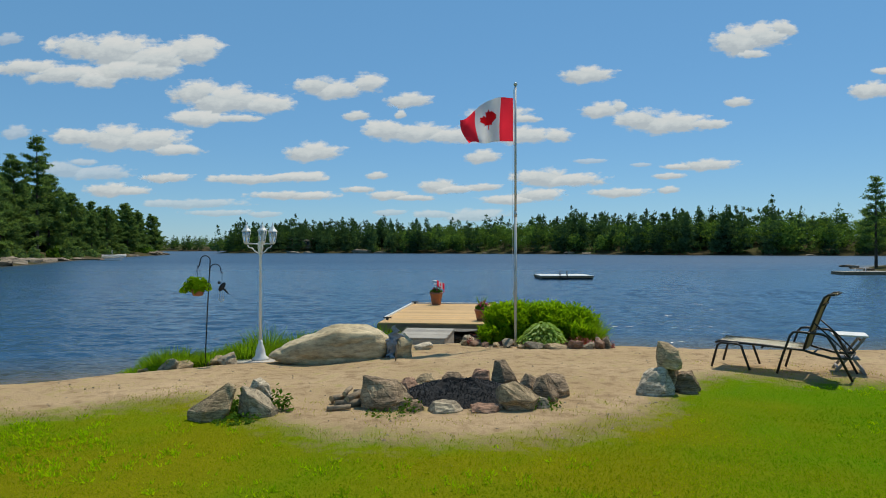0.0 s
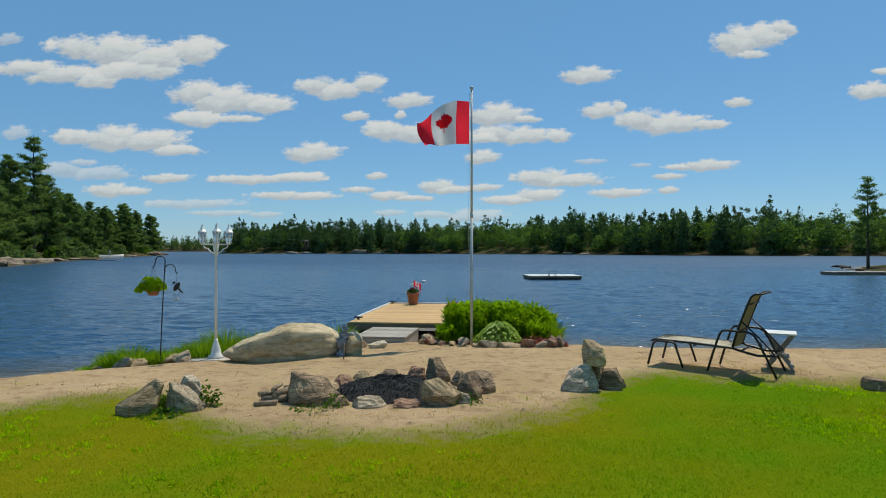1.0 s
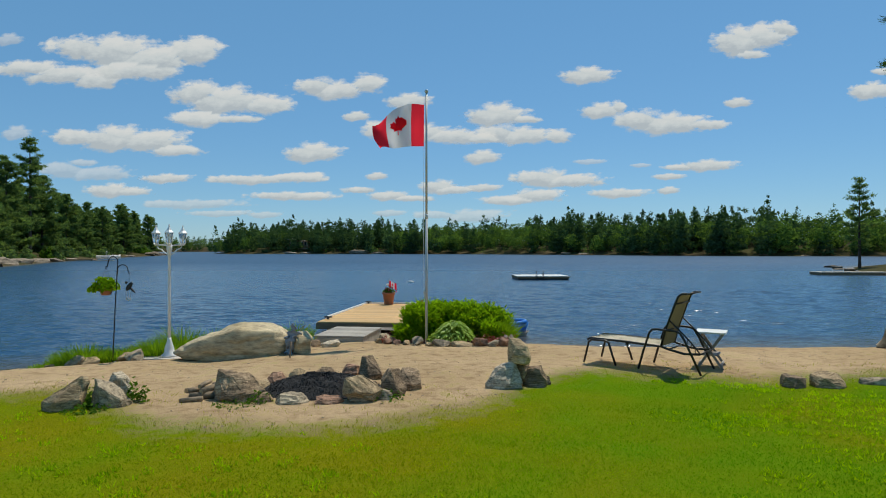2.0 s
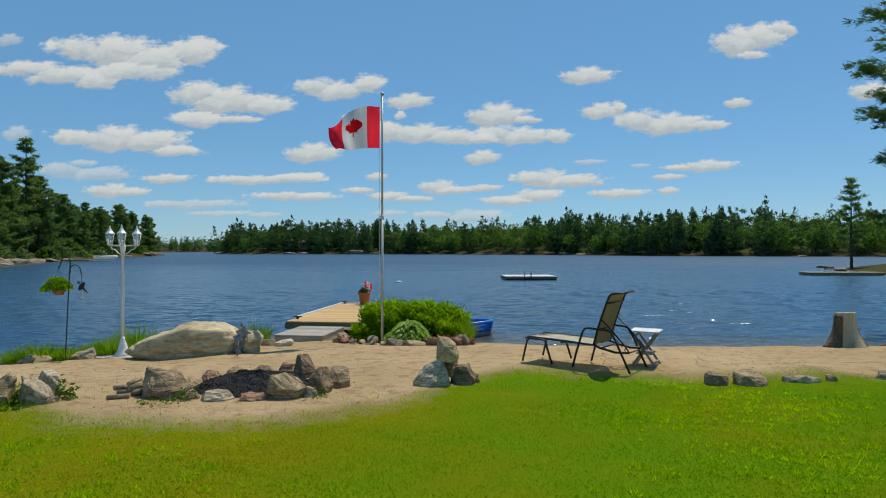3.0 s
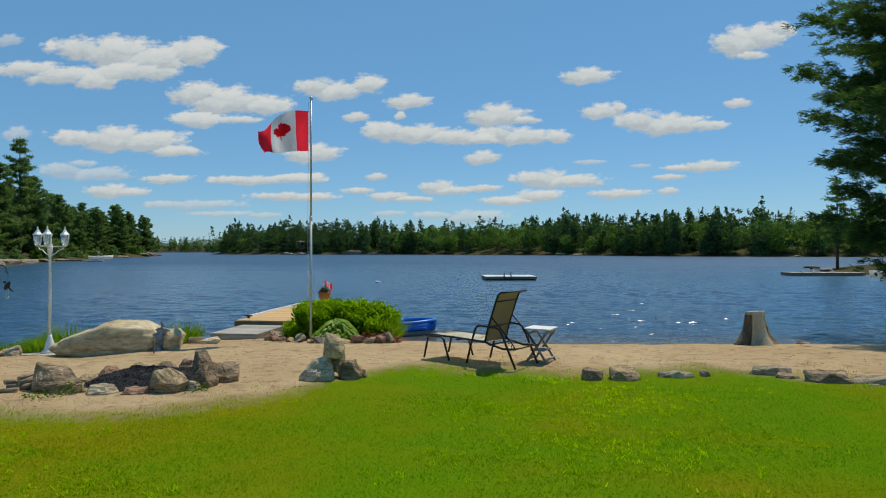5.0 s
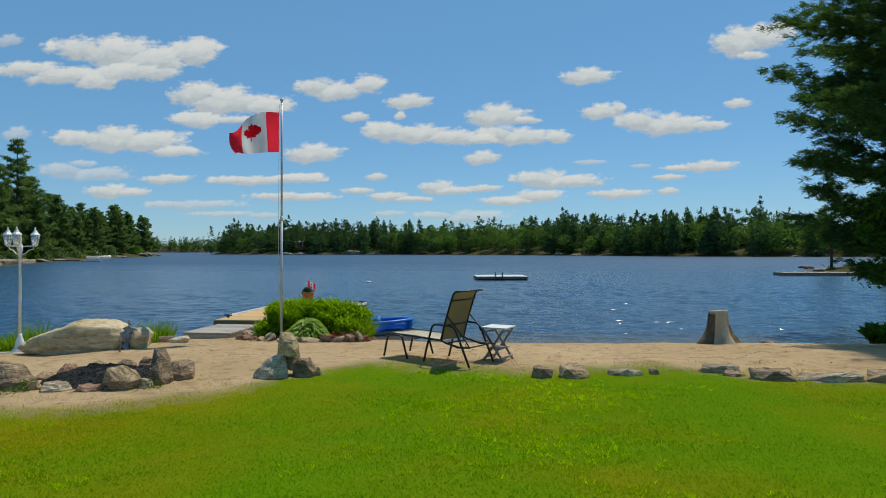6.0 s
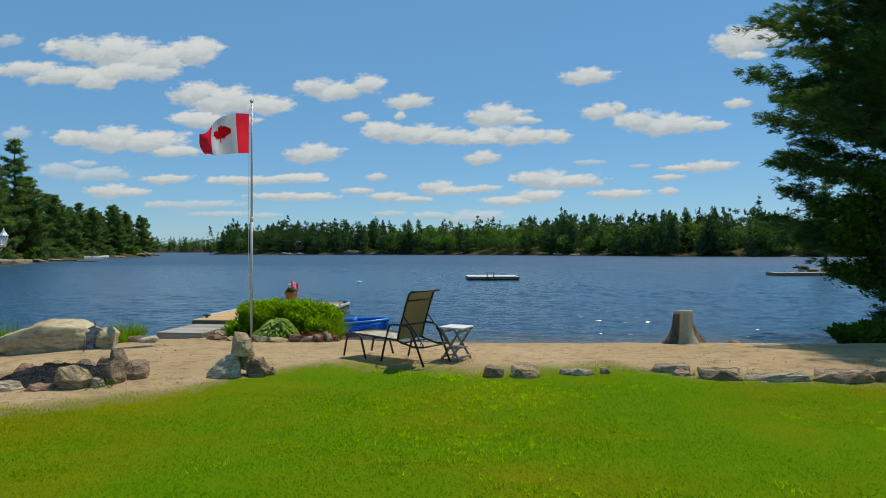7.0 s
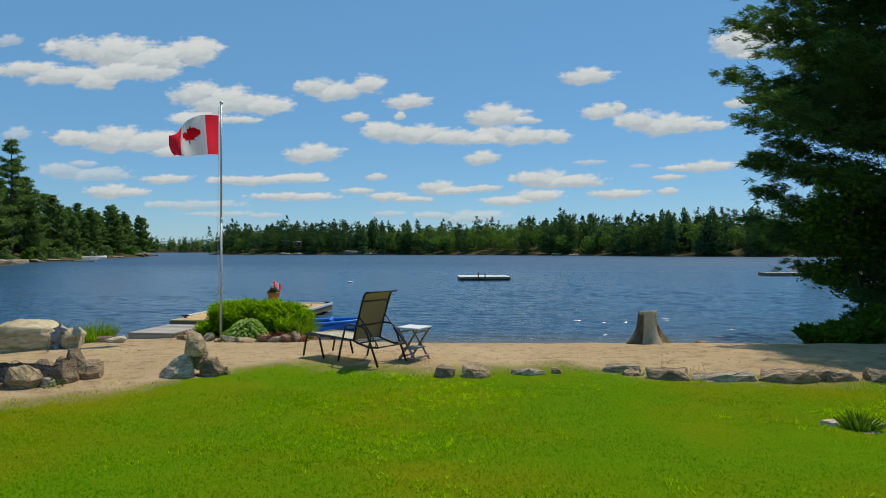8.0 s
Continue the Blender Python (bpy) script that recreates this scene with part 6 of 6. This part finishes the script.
for i, (x, y, m) in enumerate([(41.6, 51.6, "boat_white"), (44.4, 52.0, "boat_white"), (46.6, 51.4, "blue_hull")]):
    b = thing("motor_boat", (x, y, WATER - 0.1), {"boat_white": "small white motor boat moored at the far dock", "blue_hull": "small blue boat moored at the far dock"}[m], "boat", "boats at the far dock", turn=180 + 8 * i)
    part("hull", hull(2.8, 1.2, 0.55), M[m], b)
    bm = bmesh.new()
    box(bm, (-0.3, -0.4, 0.35), (0.4, 0.4, 0.75), 0.08)
    part("seat", bm, M["black_iron"], b)
for i, (x, y, s) in enumerate([(41, 57, 0.9), (44.0, 64, 1.2), (47, 71, 1.5), (42.5, 60, 0.8), (50, 76.5, 1.3), (45.5, 68, 1.0)]):
    stone("rock", (x, y, WATER - 0.2), (s * 1.5, s, s * 0.45), 400 + i, M["shore_rock"], "low grey shore rock at the edge of the lake", group="shore rocks", turn=30 * i)

# ---------- shore of the point across the bay ----------
rng = np.random.RandomState(15)
for i, (x, y, a, b, c) in enumerate([(-52.5, 68, 7, 4, 2.2), (-56.0, 78, 8, 4, 2.6), (-59.5, 87, 7, 4, 2.4), (-62.5, 95, 8, 4, 2.0), (-66.0, 105, 7, 4, 1.8), (-70.0, 116, 8, 4, 1.4), (-74.5, 128, 7, 4, 1.2),
                                     (-87, 165, 9, 4, 1.2), (-97, 197, 12, 5, 1.6), (-106, 228, 14, 7, 3.4), (-112, 246, 16, 8, 3.6), (-117, 262, 10, 6, 1.8), (-49.5, 58, 7, 5, 2.6)]):
    stone("rock", (x - 1.5, y, WATER - 0.25 * c), (a * 0.8, b * 0.8, c * 0.8), 420 + i, M["shore_rock"], "smooth grey granite ledge at the lake's edge", group="shore rocks", turn=55 + 8 * i, rough=0.08, squarish=0.3, n=24)
for i, (x, y, r, h, m) in enumerate([(-72.0, 118.5, 1.5, 2.6, "shrub"), (-58.5, 82, 2.4, 2.0, "leaf"), (-62, 90, 2.6, 2.2, "leaf"), (-64.5, 97, 2.4, 2.0, "leaf"), (-68, 106, 2.6, 2.4, "leaf"), (-108, 225, 6, 2.4, "shrub"), (-113, 238, 6, 2.6, "shrub"), (-116, 248, 5, 2.4, "leaf"), (-55, 73, 2.6, 2.2, "leaf"), (-74, 124, 2.4, 2.0, "leaf"), (-80, 138, 3.0, 2.6, "leaf"), (-86, 155, 3.2, 2.6, "leaf"), (-93, 175, 3.6, 2.6, "leaf"), (-99, 195, 4, 2.6, "leaf")]):
    rng = np.random.RandomState(460 + i)
    n = 500
    d = unit(rng.normal(0, 1, (n, 3)))
    d[:, 2] = abs(d[:, 2])
    c = d * (r, r, h) * rng.uniform(0.5, 1.05, (n, 1)) * (0.8 + 0.2 * np.sin(5 * d[:, :1] + 4 * d[:, 1:2]))
    ob = quads("bush", flakes(c, unit(d + rng.normal(0, 0.4, d.shape)), rng.uniform(0.12, 0.26, n) * (1 + 0.15 * r), rng, 0.7), M["leaf" if m == "shrub" else "needle_mid_hazed"])
    ob.matrix_basis = pose(x - 2.5, y, max(WATER, ground_z(x - 2.5, y)) - 0.2)
    tagged(ob, {"shrub": "bright yellow-green bush on the wooded point", "leaf": "green bush at the foot of the pines"}[m], "bush", "bushes on the point")
D3 = thing("dock", (-71.0, 118.5, WATER), "small dark dock at the foot of the point", "dock", turn=8)
bm = bmesh.new()
box(bm, (0, 0, 0.15), (5.0, 2.0, 0.40), 0.02)
part("deck", bm, M["brown_wood"], D3)
bm = bmesh.new()
box(bm, (5.05, 0.3, 0.05), (8.5, 1.5, 0.18), 0.02)
part("float", bm, M["grey_wood"], D3, "grey floating section")
for x in (0.3, 4.7):
    bm = bmesh.new()
    tube(bm, (x, 0.1, -1.5), (x, 0.1, 0.6), 0.08, 0.08, 7)
    part("post", bm, M["brown_wood"], D3)
b = thing("motor_boat", (-84.0, 158, WATER - 0.15), "small white motor boat moored under the trees", "boat", turn=20)
part("hull", hull(5.4, 2.0, 1.0), M["boat_white"], b)
bm = bmesh.new()
sweep(bm, [(-0.6, -0.8, 0.9), (-0.4, -0.75, 2.0), (-0.4, 0.75, 2.0), (-0.6, 0.8, 0.9)], 0.06, 6)
part("roll_bar", bm, M["boat_white"], b)

# ---------- cottage on the far shore ----------
H = thing("cottage", (-82, 358, ground_z(-82, 358) + 0.4), "low grey lakeside cottage half hidden by the far trees", "house")
bm = bmesh.new()
box(bm, (-5.5, 0, -1.5), (5.5, 7, 5.6))
part("wall", bm, M["brown_wood"], H)
bm = bmesh.new()
for x0, x1, z in ((-6.6, 0.4, 5.6), (-1.0, 6.8, 5.0)):
    vs = [bm.verts.new(p) for p in ((x0, -1.5, z), (x1, -1.5, z), (x1, 7.5, z + 1.2), (x0, 7.5, z + 1.2))]
    f = bm.faces.new(vs)
    bmesh.ops.solidify(bm, geom=[f], thickness=0.35)
part("roof", bm, M["table_top"], H, "pale flat roof")
for k in range(5):
    bm = bmesh.new()
    box(bm, (-4.8 + 2.0 * k, -0.06, 2.4), (-3.4 + 2.0 * k, 0.02, 4.6), 0.03)
    wdw = part("window", bm, M["white_paint"], H)
    bm = bmesh.new()
    box(bm, (-4.7 + 2.0 * k, -0.09, 2.5), (-3.5 + 2.0 * k, -0.064, 4.5))
    part("pane", bm, M["black_iron"], wdw)
bm = bmesh.new()
box(bm, (-6.0, -3.0, 0.6), (6.0, -0.1, 0.85))
part("terrace", bm, M["grey_wood"], H)
for i, (x, y, a, c) in enumerate([(-84, 345.0, 9, 2.0), (-76, 345.5, 8, 1.8), (-45, 342, 12, 3.0), (-34, 340.5, 9, 1.6), (22, 318, 5, 1.2), (58, 283, 9, 1.8), (64, 274, 8, 1.4), (118, 224, 6, 1.4), (130, 219, 6, 1.0)]):
    stone("rock", (x, y, WATER - 0.3), (a, 4, c * 1.0), 480 + i, M["shore_rock"], "pale granite ledge on the far shore", group="far shore ledges", turn=5 * i, rough=0.08, squarish=0.3, n=24)

# ---------- lawn ----------
def lawn(name, x0, x1, y0, y1, count, seed, label):
    rng = np.random.RandomState(seed)
    x, y = rng.uniform(x0, x1, count), rng.uniform(y0, y1, count)
    # thinner far from the walk
    keep = rng.uniform(0, 1, count) < np.clip(1.25 - 0.10 * y, 0.35, 1)
    keep &= (x > -0.80 * y - 0.6) & (x < 6.6 + 0.80 * (y + 1.2))
    d = lawn_depth(x, y)
    patch = 0.5 + 0.5 * waves(x, y, 1.3, 21) + 0.35 * waves(x, y, 4.2, 22)
    bare = np.clip((2.2 - x) * 0.25, 0, 0.55) * (y < 6)
    keep &= rng.uniform(-0.55, 0.45, count) < d - 0.25 * bare * (0.6 + patch)
    x, y, d, patch = x[keep], y[keep], d[keep], patch[keep]
    n = len(x)
    root = np.c_[x, y, land(x, y) - 0.006]
    way = unit(rng.normal(0, 0.85, (n, 3)) * (1, 1, 0) + (0, 0, 1))
    length = rng.uniform(0.010, 0.026, n) * (0.8 + 0.35 * patch)
    tone = rng.uniform(0.85, 1.15, n)
    dryness = straw(x, y)
    dead = rng.uniform(0, 1, n) < 0.02 + 0.28 * np.clip(dryness - 0.5, 0, 1)
    tint = np.c_[tone * (0.60 + 1.15 * dryness), tone * (0.92 + 0.22 * dryness), tone * (0.8 + 1.2 * dryness)]
    tint[dead] = np.c_[tone, tone, tone][dead] * (1.9, 1.15, 4.0)
    return tagged(quads(name, blades(root, way, length, rng.uniform(0.005, 0.009, n), rng, 0.3), M["blade"], tint=tint), label, "grass", kind="stuff")


lawn("lawn_grass", -8, 16, 1.2, 8.4, 800000, 1, "short bright green lawn grass with yellowish patches")
# thinner lawn round and behind the walk
rng = np.random.RandomState(3)
x, y = rng.uniform(-14, 20, 150000), rng.uniform(-9, 8, 150000)
keep = ~((x > -0.80 * y - 0.6) & (x < 6.6 + 0.80 * (y + 1.2)) & (y > 1.2)) & (lawn_depth(x, y) > 0.05)
x, y = x[keep], y[keep]
n = len(x)
quads_far = blades(np.c_[x, y, land(x, y) - 0.006], unit(rng.normal(0, 0.42, (n, 3)) * (1, 1, 0) + (0, 0, 1)), rng.uniform(0.02, 0.05, n), rng.uniform(0.008, 0.014, n), rng, 0.3)
tagged(quads("lawn_surround", quads_far, M["blade"], tint=np.tile((0.85, 1.0, 0.8), (n, 1)) * rng.uniform(0.85, 1.15, (n, 1))), "short green lawn around the garden", "grass", kind="stuff")

# brighter tufts of coarse grass and clover standing out of the lawn
rng = np.random.RandomState(2)
n = 20000
cx, cy = rng.uniform(-6, 14, n), rng.uniform(1.2, 7.8, n)
keep = (lawn_depth(cx, cy) > 0.1) & (waves(cx, cy, 1.6, 31) + 0.5 * waves(cx, cy, 6.0, 32) > rng.uniform(0.05, 0.9, n))
cx, cy = np.repeat(cx[keep], 8), np.repeat(cy[keep], 8)
cx, cy = cx + rng.normal(0, 0.022, len(cx)), cy + rng.normal(0, 0.022, len(cy))
m = len(cx)
root = np.c_[cx, cy, land(cx, cy)]
way = unit(rng.normal(0, 0.6, (m, 3)) * (1, 1, 0) + (0, 0, 1))
tint = np.tile((2.1, 1.75, 3.0), (m, 1)) * rng.uniform(0.75, 1.15, (m, 1))
tagged(quads("grass_tufts", blades(root, way, rng.uniform(0.018, 0.045, m), rng.uniform(0.006, 0.012, m), rng, 0.4), M["blade"], tint=tint), "pale yellow-green tufts of coarse grass in the lawn", "grass", kind="stuff")

# stray grass tufts and pebbles on the sand
rng = np.random.RandomState(6)
X, Y = [], []
while len(X) < 260:
    x, y = rng.uniform(-5, 12), rng.uniform(5, 9.2)
    d = float(lawn_depth(x, y))
    if -1.5 < d < 0.05 and rng.uniform() < math.exp(d * 1.8) and not (2.9 < x < 3.6 and y > 8):
        X.append(x), Y.append(y)
X, Y = np.repeat(X, 24), np.repeat(Y, 24)
X, Y = X + rng.normal(0, 0.11, len(X)), Y + rng.normal(0, 0.09, len(Y))
way = unit(rng.normal(0, 0.5, (len(X), 3)) * (1, 1, 0) + (0, 0, 1))
tint = np.tile((1.6, 0.95, 14.0), (len(X), 1)) * rng.uniform(0.8, 1.2, (len(X), 1))
tagged(quads("stray_grass", blades(np.c_[X, Y, land(X, Y) - 0.005], way, rng.uniform(0.012, 0.038, len(X)), rng.uniform(0.004, 0.008, len(X)), rng, 0.3), M["blade"], tint=tint), "thin tufts of grass creeping onto the sand", "grass", kind="stuff")
n = 900
x, y = rng.uniform(-6, 13, n), rng.uniform(5, 12, n)
keep = (lawn_depth(x, y) < -0.1) & (y < shore_y(x) - 0.2)
c = np.c_[x, y, land(x, y) + 0.002][keep]
bm = bmesh.new()
V, F = [], []
for p in c:
    s = rng.uniform(0.006, 0.020)
    k = len(V)
    for q in ((1, 0, 0), (0, 1, 0), (-1, 0, 0), (0, -1, 0), (0, 0, 0.7), (0, 0, -0.7)):
        V.append(tuple(p + np.array(q) * s * rng.uniform(0.7, 1.3)))
    F += [(k + a, k + b, k + t) for t in (4, 5) for a, b in ((0, 1), (1, 2), (2, 3), (3, 0))]
bm.free()
me = bpy.data.meshes.new("pebbles")
me.from_pydata(V, [], F)
me.materials.append(M["granite"])
tagged(new("pebbles", me), "scattered pebbles on the sandy beach", "pebbles", kind="stuff")

# ---------- planks of the dock and the step ----------
pw = DL / 40
bm = bmesh.new()
box(bm, (0.038, 0.002, -0.032), (DW - 0.002, pw - 0.006, 0.0), 0.003)
first = part("plank", bm, M["new_wood"], DOCK)
for k in range(1, 40):
    o = new("plank", first.data)
    o.parent = DOCK
    o.matrix_basis = pose(0, pw * k * 0.994, 0.0015 * math.sin(k * 7.0))
pw = SL / 11
bm = bmesh.new()
box(bm, (-0.02, 0.003, 0.116), (SW + 0.02, pw - 0.006, 0.148), 0.003)
first = part("plank", bm, M["grey_wood"], STEP)
for k in range(1, 11):
    o = new("plank", first.data)
    o.parent = STEP
    o.matrix_basis = pose(0, pw * k, 0.0015 * math.sin(k * 5.0))
